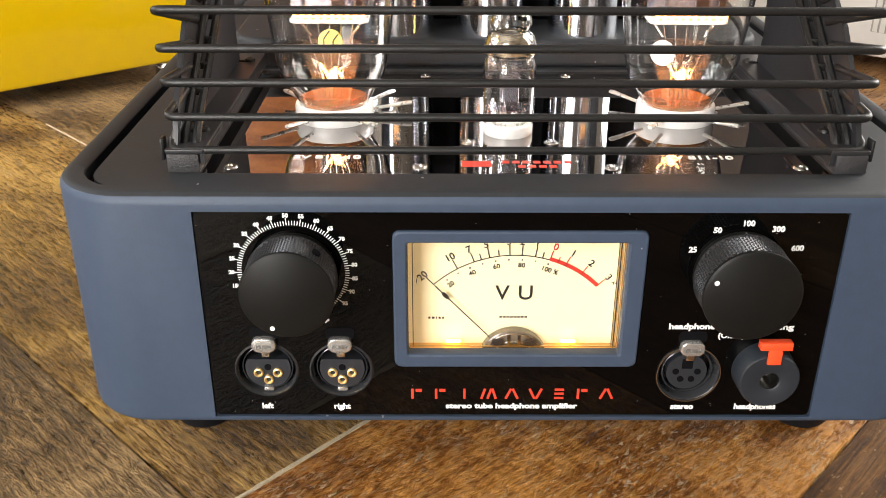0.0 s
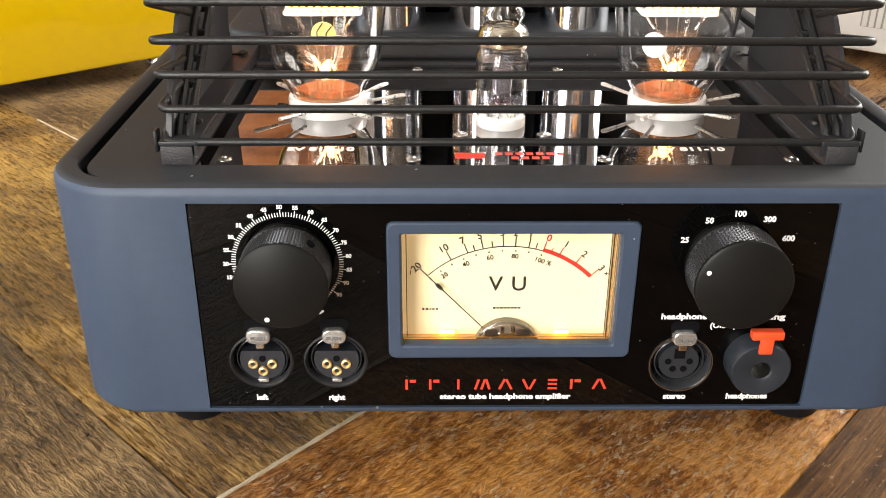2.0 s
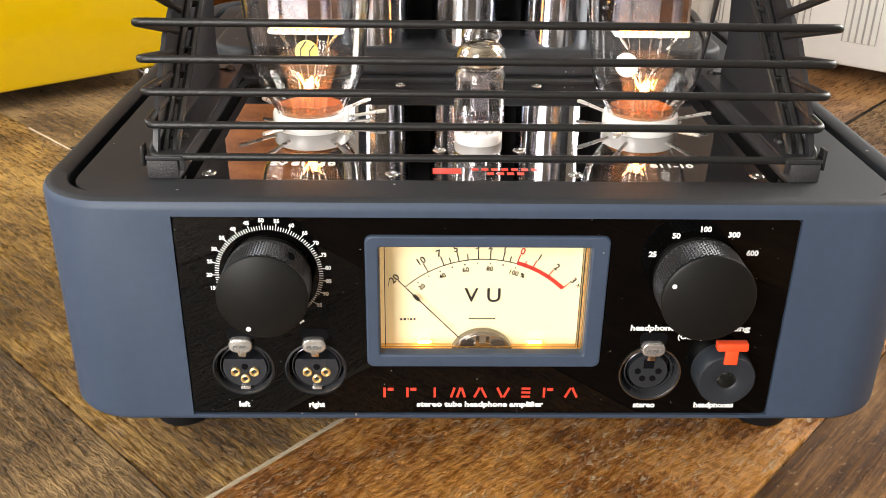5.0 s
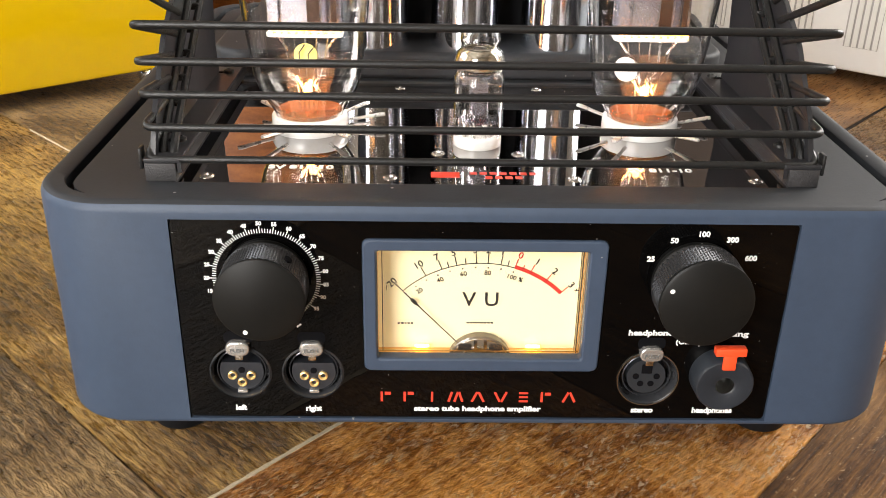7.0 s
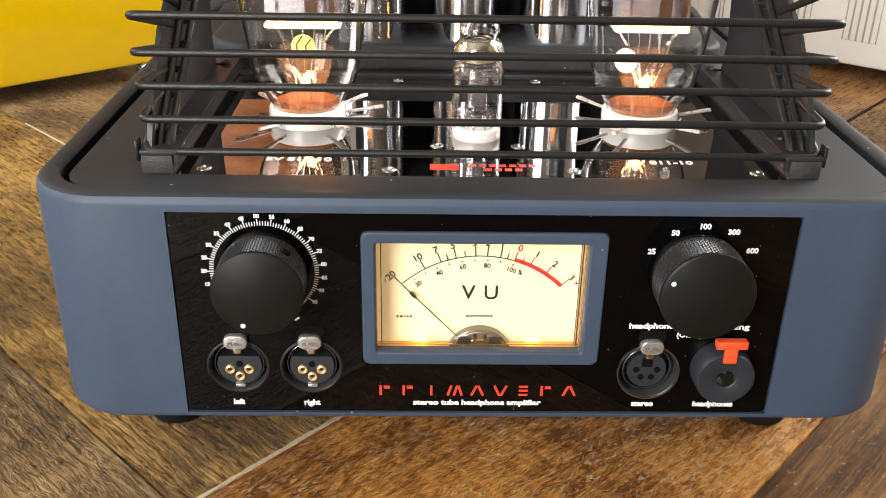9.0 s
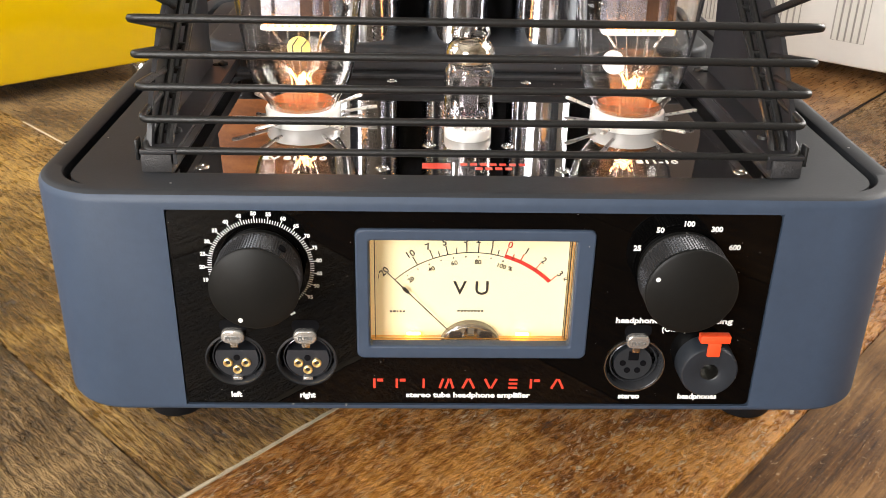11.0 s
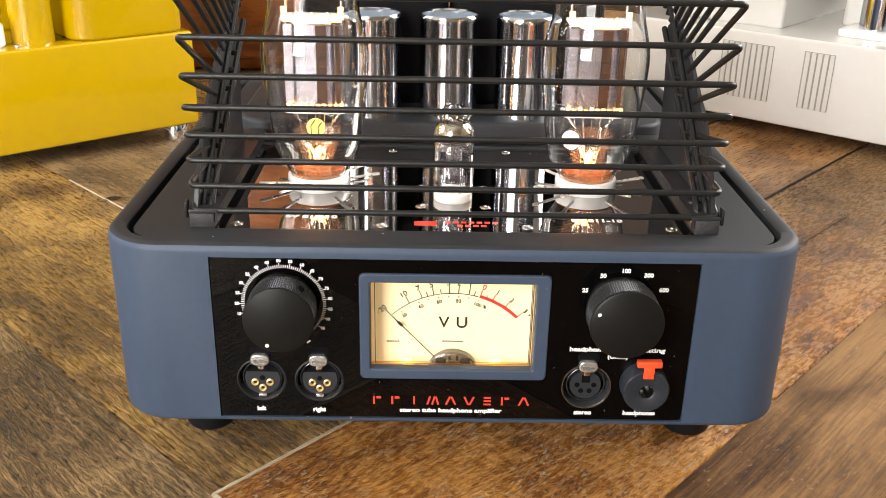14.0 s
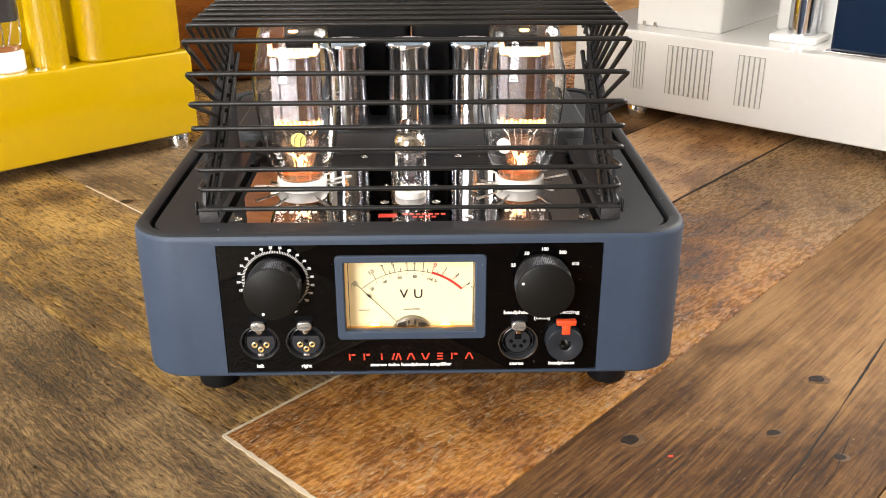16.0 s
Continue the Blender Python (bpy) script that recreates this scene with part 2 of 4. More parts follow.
SLAT = mat("grey_vent_slat", (0.58, 0.57, 0.53), 0.4)
NAVY = mat("navy_glass_screen", (0.006, 0.014, 0.034), 0.06, coat=0.5)
WALL = mat("warm_beige_plaster", (0.28, 0.24, 0.19), 0.85, var=0.05, scale=6, bump=0.2, bump_scale=60)
CEIL = mat("ceiling_paint", (0.34, 0.32, 0.29), 0.9, var=0.03, scale=5)
FRAME = mat("white_window_paint", (0.75, 0.75, 0.73), 0.4, var=0.03, scale=20)
FILLER = mat("pale_joint_filler", (0.50, 0.41, 0.29), 0.8, var=0.25, scale=160, bump=0.5)
JOINT = mat("dark_floor_joint", (0.045, 0.028, 0.016), 0.9)
# front orange carries warm reflected light put into the colour of tan oak
WOOD_A = wood_mat("oak_stain_with_warm_light", (0.070, 0.020, 0.003), (0.305, 0.108, 0.015), (0.680, 0.310, 0.066), rough=(0.14, 0.40), bump=0.9, grain=(30.0, 0.34), fleck=(240.0, (0.45, 1.4, 1), 0.55), saw=0.14, coat=0.35, patch=0.75, depth=0.0040, chips_and_glints=(330.0, 0.580, (0.70, 0.54, 0.36)), lit_or_stained=(0.05, 0.26, (0.160, 0.080, 0.031), (0.560, 0.345, 0.156)))
WOOD_B = wood_mat("oak_golden_brown_stain", (0.046, 0.020, 0.003), (0.225, 0.113, 0.020), (0.580, 0.345, 0.088), chips_and_glints=(380.0, 0.640, (0.52, 0.36, 0.16)), rough=(0.18, 0.44), bump=1.0, grain=(34.0, 0.50), fleck=(300.0, (0.34, 1.5, 1), 0.55), patch=0.65, coat=0.35, spec=0.45, depth=0.0044)
WOOD_D = wood_mat("oak_grey_brown_stain", (0.024, 0.010, 0.004), (0.082, 0.038, 0.013), (0.180, 0.090, 0.032), rough=(0.45, 0.65), bump=0.6, grain=(30.0, 0.55), fleck=(300.0, (0.16, 2.0, 1), 0.40), saw=0.06, coat=0.0, patch=0.40, spec=0.09, depth=0.0022, chips_and_glints=(420.0, 0.64, (0.36, 0.25, 0.15)), lit_or_stained=(-0.02, 0.14, (0.130, 0.064, 0.024), (0.360, 0.205, 0.086)))
WOOD_F = wood_mat("oak_tan_worn_stain", (0.215, 0.098, 0.034), (0.490, 0.265, 0.104), (0.660, 0.415, 0.190), rough=(0.22, 0.42), bump=0.6, grain=(30.0, 0.30), fleck=(260.0, (0.25, 1.8, 1), 0.30), saw=0.08, coat=0.30, patch=0.60, spec=0.45)
WOOD_E = wood_mat("oak_rough_brown_stain", (0.044, 0.023, 0.008), (0.188, 0.108, 0.038), (0.470, 0.300, 0.126), chips_and_glints=(380.0, 0.630, (0.48, 0.36, 0.20)), rough=(0.26, 0.56), bump=1.0, grain=(30.0, 0.36), fleck=(270.0, (0.45, 1.25, 1), 0.60), coat=0.08, patch=0.65, spec=0.45, depth=0.0062)
WOOD_C = wood_mat("orange_brown_cabinet_wood", (0.14, 0.042, 0.007), (0.26, 0.082, 0.014), (0.38, 0.134, 0.027), bump=0.15, grain=(14.0, 0.8), fleck=(120.0, (0.3, 2, 1), 0.2), coat=0.3)
KNOT_RIM = mat("brown_knot_wood", (0.105, 0.056, 0.023), 0.6, var=0.45, scale=260, bump=0.9, spec=0.25)
KNOT = mat("knot_hole_wood", (0.012, 0.007, 0.004), 0.8, var=0.7, scale=320, bump=1.0, spec=0.2)
DARKWOOD = mat("dark_brown_wood", (0.030, 0.018, 0.011), 0.5, var=0.2, scale=20)

# ---- mesh helpers ----
BASE = {}


def thing(name, label, category, at=(0, 0, 0), rz=0.0, group="", kind=""):
    ob = new(name)
    ob.empty_display_size = 0.02
    ob.matrix_world = pose(*at, 0, 0, rz)
    BASE[ob.name] = Vector((0, 0, 0)) if rz else Vector(at)
    return tagged(ob, label, category, group, kind)


def part(name, bm, material, parent=None, label="", smooth=True, angle=40):
    me = bpy.data.meshes.new(name)
    base = BASE.get(parent.name, Vector()) if parent else Vector()
    if base.length:
        bmesh.ops.translate(bm, verts=bm.verts, vec=-base)
    if smooth:
        for f in bm.faces:
            f.smooth = True
        lim = radians(angle)
        for e in bm.edges:
            if len(e.link_faces) == 2 and e.calc_face_angle(0) > lim:
                e.smooth = False
    bm.to_mesh(me)
    bm.free()
    me.materials.append(material)
    ob = new(name, me)
    if parent:
        ob.parent = parent
        BASE[ob.name] = base
    if label:
        ob["label"] = label
    return ob


def joined(*bms):
    out = bmesh.new()
    for b in bms:
        me = bpy.data.meshes.new("tmp")
        b.to_mesh(me)
        b.free()
        out.from_mesh(me)
        bpy.data.meshes.remove(me)
    return out


def box(x0, x1, y0, y1, z0, z1, bevel=0.0, seg=2):
    bm = bmesh.new()
    bmesh.ops.create_cube(bm, size=1, matrix=Matrix.Translation(((x0 + x1) / 2, (y0 + y1) / 2, (z0 + z1) / 2)) @ Matrix.Diagonal((x1 - x0, y1 - y0, z1 - z0, 1)))
    if bevel:
        bmesh.ops.bevel(bm, geom=bm.edges[:], offset=bevel, segments=seg, affect="EDGES", profile=0.5)
    return bm


def rrect(x0, x1, y0, y1, r, n=8):
    """Outline of a rounded rectangle, anticlockwise."""
    pts = []
    for cx, cy, a0 in ((x1 - r, y1 - r, 0), (x0 + r, y1 - r, 90), (x0 + r, y0 + r, 180), (x1 - r, y0 + r, 270)):
        for k in range(n + 1):
            a = radians(a0 + 90 * k / n)
            pts.append((cx + r * math.cos(a), cy + r * math.sin(a)))
    return pts


def loft(rings, cap0=True, cap1=True):
    """Closed rings of equal length joined by quads."""
    bm = bmesh.new()
    vs = [[bm.verts.new(p) for p in ring] for ring in rings]
    for a, b in zip(vs, vs[1:]):
        for i in range(len(a)):
            j = (i + 1) % len(a)
            bm.faces.new((a[i], a[j], b[j], b[i]))
    if cap0:
        bm.faces.new(vs[0][::-1])
    if cap1:
        bm.faces.new(vs[-1])
    bmesh.ops.recalc_face_normals(bm, faces=bm.faces[:])
    return bm


def slab(x0, x1, y0, y1, z0, z1, r, edge=0.0, n=8, seg=4):
    """A rounded-rectangle block with softened top and bottom edges."""
    rings = []
    if edge:
        for k in range(seg + 1):
            a = radians(90 * k / seg)
            i = edge * (1 - math.sin(a))
            rings.append([(x, y, z0 + edge * (1 - math.cos(a))) for x, y in rrect(x0 + i, x1 - i, y0 + i, y1 - i, max(r - i, 1e-4), n)])
        for k in range(seg + 1):
            a = radians(90 * k / seg)
            i = edge * (1 - math.cos(a))
            rings.append([(x, y, z1 - edge * (1 - math.sin(a))) for x, y in rrect(x0 + i, x1 - i, y0 + i, y1 - i, max(r - i, 1e-4), n)])
    else:
        rings = [[(x, y, z) for x, y in rrect(x0, x1, y0, y1, r, n)] for z in (z0, z1)]
    return loft(rings)


def upright(bm):
    """Turns a piece drawn in x, y with z as depth into one that stands in x, z facing -y."""
    bmesh.ops.transform(bm, matrix=Matrix(((1, 0, 0, 0), (0, 0, -1, 0), (0, 1, 0, 0), (0, 0, 0, 1))), verts=bm.verts)
    return bm


def moved(bm, x=0, y=0, z=0, rx=0, ry=0, rz=0):
    bmesh.ops.transform(bm, matrix=pose(x, y, z, rx, ry, rz), verts=bm.verts)
    return bm


def lathe(profile, n=40, close=False):
    """Turns (radius, z) pairs round the z axis. close: the profile is a ring (a shell)."""
    bm = bmesh.new()
    rows = []
    for r, z in profile:
        if r < 1e-6:
            rows.append([bm.verts.new((0, 0, z))])
        else:
            rows.append([bm.verts.new((r * math.cos(2 * math.pi * k / n), r * math.sin(2 * math.pi * k / n), z)) for k in range(n)])
    pairs = list(zip(rows, rows[1:])) + ([(rows[-1], rows[0])] if close else [])
    for a, b in pairs:
        for k in range(n):
            j = (k + 1) % n
            if len(a) == 1 and len(b) == 1:
                continue
            if len(a) == 1:
                bm.faces.new((a[0], b[j], b[k]))
            elif len(b) == 1:
                bm.faces.new((a[k], a[j], b[0]))
            else:
                bm.faces.new((a[k], a[j], b[j], b[k]))
    bmesh.ops.recalc_face_normals(bm, faces=bm.faces[:])
    return bm


def cyl(r, z0, z1, bevel=0.0, n=32):
    p = [(0, z0), (r - bevel, z0)] + ([(r, z0 + bevel), (r, z1 - bevel)] if bevel else [(r, z1)]) + ([(r - bevel, z1)] if bevel else []) + [(0, z1)]
    return lathe(p, n)


def rod(points, r, n=8, bend=0.0):
    """A round bar along a path; bend rounds its corners."""
    pts = [Vector(p) for p in points]
    if bend:
        out = [pts[0]]
        for a, b, c in zip(pts, pts[1:], pts[2:]):
            d = min(bend, (a - b).length * 0.45, (c - b).length * 0.45)
            p, q = b + (a - b).normalized() * d, b + (c - b).normalized() * d
            for k in range(7):
                t = k / 6
                out.append(p * (1 - t) ** 2 + b * 2 * t * (1 - t) + q * t * t)
        pts = out + [pts[-1]]
    bm = bmesh.new()
    rows, up = [], None
    for i, p in enumerate(pts):
        d = (pts[min(i + 1, len(pts) - 1)] - pts[max(i - 1, 0)]).normalized()
        if up is None:
            up = d.orthogonal().normalized()
        up = (up - d * up.dot(d)).normalized()
        side = d.cross(up)
        rows.append([bm.verts.new(p + r * (math.cos(2 * math.pi * k / n) * up + math.sin(2 * math.pi * k / n) * side)) for k in range(n)])
    for a, b in zip(rows, rows[1:]):
        for k in range(n):
            j = (k + 1) % n
            bm.faces.new((a[k], a[j], b[j], b[k]))
    bm.faces.new(rows[0][::-1])
    bm.faces.new(rows[-1])
    bmesh.ops.recalc_face_normals(bm, faces=bm.faces[:])
    return bm


def text_bm(words, size, width=None, bold=0.0, depth=0.0001, shear=0.0, align="CENTER"):
    """Lettering in the built-in font, flat in x, y."""
    cu = bpy.data.curves.new("t", "FONT")
    cu.body, cu.size, cu.align_x, cu.align_y = words, size, align, "CENTER"
    cu.extrude, cu.offset, cu.shear, cu.resolution_u = depth, bold, shear, 3
    ob = new("t", cu)
    me = bpy.data.meshes.new_from_object(ob.evaluated_get(bpy.context.evaluated_depsgraph_get()))
    bpy.data.objects.remove(ob)
    bpy.data.curves.remove(cu)
    bm = bmesh.new()
    bm.from_mesh(me)
    bpy.data.meshes.remove(me)
    if width:
        xs = [v.co.x for v in bm.verts]
        k = width / (max(xs) - min(xs))
        for v in bm.verts:
            v.co.x *= k
    return bm


def front_text(name, words, x, z, size, material, parent, width=None, y=-0.0002, bold=0.0, rot=0.0, label=""):
    bm = text_bm(words, size, width, bold)
    bmesh.ops.transform(bm, matrix=pose(x, y, z, 90, 0, 0) @ pose(0, 0, 0, 0, 0, rot), verts=bm.verts)
    return part(name, bm, material, parent, label, smooth=False)


def plate_with_holes(outline, holes, depth):
    """A flat plate in x, y with through holes; its face lies at z = 0 and its back at z = -depth."""
    bm = bmesh.new()
    edges = []
    for loop in (outline, *holes):
        vs = [bm.verts.new((x, y, 0)) for x, y in loop]
        edges += [bm.edges.new((vs[i], vs[(i + 1) % len(vs)])) for i in range(len(vs))]
    bmesh.ops.triangle_fill(bm, use_beauty=True, use_dissolve=False, edges=edges)
    geom = bmesh.ops.extrude_face_region(bm, geom=bm.faces[:])["geom"]
    bmesh.ops.translate(bm, verts=[g for g in geom if isinstance(g, bmesh.types.BMVert)], vec=(0, 0, -depth))
    bmesh.ops.recalc_face_normals(bm, faces=bm.faces[:])
    return bm


def circle(cx, cy, r, n=32):
    return [(cx + r * math.cos(2 * math.pi * k / n), cy + r * math.sin(2 * math.pi * k / n)) for k in range(n)]


def bars(x, z, widths, h, gap):
    """Illegible lettering as a row of plain bars, flat in x, y."""
    out, at = [], x - (sum(widths) + gap * (len(widths) - 1)) / 2
    for w in widths:
        out.append(box(at, at + w, z - h / 2, z + h / 2, 0, 0.0001))
        at += w + gap
    return joined(*out)


# ---- the room ----
X0, X1, Y0, Y1, ZC = -2.4, 2.0, -2.2, 2.6, 2.6


def wall(name, along_x, a0, a1, at, thick, opening, label):
    """A wall with one window opening (a, b, z0, z1), in blocks that butt against each other."""
    a, b, z0, z1 = opening
    blocks = [(a0, a, 0, ZC), (b, a1, 0, ZC), (a, b, 0, z0), (a, b, z1, ZC)]
    lo, hi = min(at, at + thick), max(at, at + thick)
    bms = [box(p, q, lo, hi, r, s) if along_x else box(lo, hi, p, q, r, s) for p, q, r, s in blocks]
    return tagged(part(name, joined(*bms), WALL, None, smooth=False), label, "wall", kind="structure")


wall("wall_south", True, X0, X1, Y0, -0.2, (-2.0, -0.7, 0.12, 2.10), "warm beige plastered wall with a window")
tagged(part("wall_north", box(X0, X1, Y1, Y1 + 0.2, 0, ZC), WALL, smooth=False), "warm beige plastered wall without openings", "wall", kind="structure")
wall("wall_east", False, Y0 - 0.2, Y1 + 0.2, X1, 0.2, (0.25, 2.15, 0.60, 2.10), "warm beige plastered wall with a wide window")
wall("wall_west", False, Y0 - 0.2, Y1 + 0.2, X0, -0.2, (-0.10, 1.20, 0.80, 2.00), "warm beige plastered wall with a window")
tagged(part("ceiling", box(X0 - 0.2, X1 + 0.2, Y0 - 0.2, Y1 + 0.2, ZC, ZC + 0.15), CEIL, smooth=False), "plain grey-beige painted ceiling", "ceiling", kind="structure")


def window(name, along_x, a, b, z0, z1, at):
    """A window frame with a middle post, set in the wall's thickness."""
    t, d = 0.05, 0.03
    runs = [(a, a + t, z0, z1), (b - t, b, z0, z1), (a + t, b - t, z0, z0 + t), (a + t, b - t, z1 - t, z1), ((a + b) / 2 - 0.025, (a + b) / 2 + 0.025, z0 + t, z1 - t)]
    bms = [box(p, q, at - d, at + d, r, s, 0.004) if along_x else box(at - d, at + d, p, q, r, s, 0.004) for p, q, r, s in runs]
    w = thing(name, "white painted window with two lights", "window", (0, 0, 0), kind="structure")
    part("window_frame", joined(*bms), FRAME, w)


window("window_1", True, -2.0, -0.7, 0.12, 2.10, Y0 - 0.12)
window("window_3", False, -0.10, 1.20, 0.80, 2.00, X0 - 0.12)
window("window_2", False, 0.25, 2.15, 0.60, 2.10, X1 + 0.12)

# ---- headphone amplifier ----
amp = thing("headphone_amplifier", "slate grey tube headphone amplifier with black front on wooden floor", "amplifier")
BX, BY1, BZ0, BZ1 = 0.1710, 0.362, 0.031, 0.1283


def chassis_mesh():
    r, e, e0, seg, n, y0 = 0.030, 0.0042, 0.0028, 4, 10, -0.001
    rings = []
    for k in range(seg + 1):
        a = radians(90 * k / seg)
        i = e0 * (1 - math.sin(a))
        rings.append([(x, y, BZ0 + e0 * (1 - math.cos(a))) for x, y in rrect(-BX + i, BX - i, y0 + i, BY1 - i, r - i, n)])
    for k in range(seg // 2 + 1):
        a = radians(90 * k / seg)
        i = e * (1 - math.cos(a))
        rings.append([(x, y, BZ1 - e * (1 - math.sin(a))) for x, y in rrect(-BX + i, BX - i, y0 + i, BY1 - i, r - i, n)])
    bm = loft(rings, True, False)
    front = [f for f in bm.faces if abs(f.normal.y + 1) < 1e-3 and f.calc_area() > 0.01]
    bmesh.ops.delete(bm, geom=front, context="FACES")
    # front wall with the opening of the panel
    x, z0, z1 = BX - r, BZ0 + e0, BZ1 - e
    ox, p0, p1 = 0.1166, 0.0341, 0.1217
    o = [bm.verts.new(v) for v in ((-x, y0, z0), (x, y0, z0), (x, y0, z1), (-x, y0, z1))]
    h = ((-ox, p0), (ox, p0), (ox, p1), (-ox, p1))
    hv, hb = ([bm.verts.new((a, yy, b)) for a, b in h] for yy in (y0, y0 + 0.006))
    for i in range(4):
        j = (i + 1) % 4
        bm.faces.new((o[i], o[j], hv[j], hv[i]))
        bm.faces.new((hv[i], hv[j], hb[j], hb[i]))
    bmesh.ops.remove_doubles(bm, verts=bm.verts, dist=1e-6)
    bmesh.ops.recalc_face_normals(bm, faces=bm.faces[:])
    return bm


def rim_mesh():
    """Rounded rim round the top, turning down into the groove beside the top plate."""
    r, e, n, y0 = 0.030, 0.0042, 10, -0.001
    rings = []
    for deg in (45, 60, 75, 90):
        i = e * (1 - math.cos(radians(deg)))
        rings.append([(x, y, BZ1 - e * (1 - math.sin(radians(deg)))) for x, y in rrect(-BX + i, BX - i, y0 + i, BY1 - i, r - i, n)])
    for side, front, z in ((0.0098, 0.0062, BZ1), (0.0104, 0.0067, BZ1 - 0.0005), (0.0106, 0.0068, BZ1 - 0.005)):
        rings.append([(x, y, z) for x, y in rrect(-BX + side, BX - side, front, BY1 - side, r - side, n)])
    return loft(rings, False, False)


part("chassis", chassis_mesh(), SLATE, amp, "slate grey soft-touch painted chassis with rounded corners")
# floor of the gap; its shade is put into the near-black colour
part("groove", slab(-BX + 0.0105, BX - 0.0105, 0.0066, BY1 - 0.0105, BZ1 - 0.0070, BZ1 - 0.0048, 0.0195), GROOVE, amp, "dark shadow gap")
# chassis edge split off so the darker top tone can be painted on
part("top_rim", rim_mesh(), SLATE_TOP, amp, "rounded chassis rim, darkened in colour for its shading")
gi = 0.0136
# top plate with the opening of the glossy deck
DX, DY0, DY1, DZ, TZ = 0.119, 0.0222, 0.166, 0.1260, 0.1272
top = plate_with_holes(rrect(-BX + gi, BX - gi, 0.0078, BY1 - gi, 0.017, 10), [rrect(-DX, DX, DY0, DY1, 0.001, 2)], 0.0025)
part("top_plate", moved(top, z=TZ), SLATE_TOP, amp, "charcoal matt top plate", smooth=False)
part("deck", box(-DX, DX, DY0, DY1, DZ - 0.003, DZ), DECK, amp, "black mirror-gloss tube deck", smooth=False)

for sx in (-1, 1):
    for y in (0.050, 0.312):
        foot = lathe([(0, 0), (0.0125, 0), (0.0135, 0.0015), (0.0135, 0.010), (0.0155, 0.012), (0.0155, 0.0318), (0, 0.0318)], 32)
        part("foot", moved(foot, sx * 0.1345, y), RUBBER, amp, "round black foot")

# front panel
XLR = ((-0.0951, 0.0551), (-0.0665, 0.0551))
STE = (0.0668, 0.0536)
VX0, VX1, VZ0, VZ1 = -0.0461, 0.0462, 0.0569, 0.1142
panel = plate_with_holes(
    rrect(-0.1163, 0.1163, 0.0344, 0.1214, 0.0018, 3),
    [rrect(VX0 - 0.0003, VX1 + 0.0003, VZ0 - 0.0003, VZ1 + 0.0003, 0.003, 4)] + [circle(x, z, 0.0119) for x, z in XLR] + [circle(*STE, 0.0121)], 0.0046)
front_panel = part("front_panel", upright(panel), ACRYLIC, amp, "glossy black acrylic front panel", smooth=False)

# VU meter
WX0, WX1, WZ0, WZ1 = -0.0407, 0.0392, 0.0626, 0.1094
bezel = []
for out, d, y in ((True, 0, 0.0042), (True, 0, -0.0002), (True, 0.0003, -0.0008), (True, 0.0008, -0.0010), (False, -0.0008, -0.0010), (False, -0.0003, -0.0007), (False, 0, -0.0001), (False, 0, 0.0040)):
    ring = rrect(VX0 + d, VX1 - d, VZ0 + d, VZ1 - d, 0.0028, 5) if out else rrect(WX0 + d, WX1 - d, WZ0 + d, WZ1 - d, 0.0010, 5)
    bezel.append([(x, y, z) for x, z in ring])
vu = part("vu_meter", loft(bezel, False, False), SLATE, amp, "rectangular VU meter in a slate grey bezel, lit cream dial", smooth=False)
DY = 0.0140
HX0, HX1, HZ0, HZ1 = WX0 - 0.0003, WX1 + 0.0006, 0.0588, 0.1098
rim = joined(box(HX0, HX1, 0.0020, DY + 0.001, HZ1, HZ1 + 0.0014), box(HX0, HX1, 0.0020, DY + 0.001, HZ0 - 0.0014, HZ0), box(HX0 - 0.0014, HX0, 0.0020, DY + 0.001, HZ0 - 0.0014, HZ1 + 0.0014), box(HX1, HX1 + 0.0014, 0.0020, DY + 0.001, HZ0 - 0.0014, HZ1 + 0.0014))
part("housing", rim, CREAM, vu, "inner walls of the meter, lamp light put in as amber glow", smooth=False)
for k, (x, y) in enumerate(((-0.0394, 0.0110), (0.0384, 0.0122), (0.0389, 0.0104), (0.0393, 0.0070))):
    part("housing_rib", box(x, x + 0.0003, y, y + 0.0012, HZ0, HZ1), DARKPART if k % 2 == 0 else STEEL, vu)
part("dial", box(HX0, HX1, DY, DY + 0.001, HZ0, HZ1), DIAL, vu, "backlit cream dial", smooth=False)
pane = part("pane", box(WX0, WX1, 0.0012, 0.0020, WZ0, WZ1), PANE, vu, "clear meter window", smooth=False)
pane.visible_shadow = False
CX, CZ, CR = -0.0003, 0.0534, 0.0442


def dial_point(deg, r):
    return CX + r * math.sin(radians(deg)), CZ + r * math.cos(radians(deg))


def arc(a0, a1, r0, r1, n):
    bm = bmesh.new()
    vs = [[bm.verts.new((*dial_point(a0 + (a1 - a0) * k / n, r), 0)) for r in (r0, r1)] for k in range(n + 1)]
    for a, b in zip(vs, vs[1:]):
        bm.faces.new((a[0], b[0], b[1], a[1]))
    geom = bmesh.ops.extrude_face_region(bm, geom=bm.faces[:])["geom"]
    bmesh.ops.translate(bm, verts=[g for g in geom if isinstance(g, bmesh.types.BMVert)], vec=(0, 0, 0.0001))
    bmesh.ops.recalc_face_normals(bm, faces=bm.faces[:])
    return bm


def tick(deg, r0, r1, w):
    bm = box(-w / 2, w / 2, r0, r1, 0, 0.0001)
    x, z = dial_point(0, 0)
    return moved(bm, x, z, 0, 0, 0, -deg)


def vu_deg(db):
    return -51.1 + 68.3 * 10 ** (db / 20)


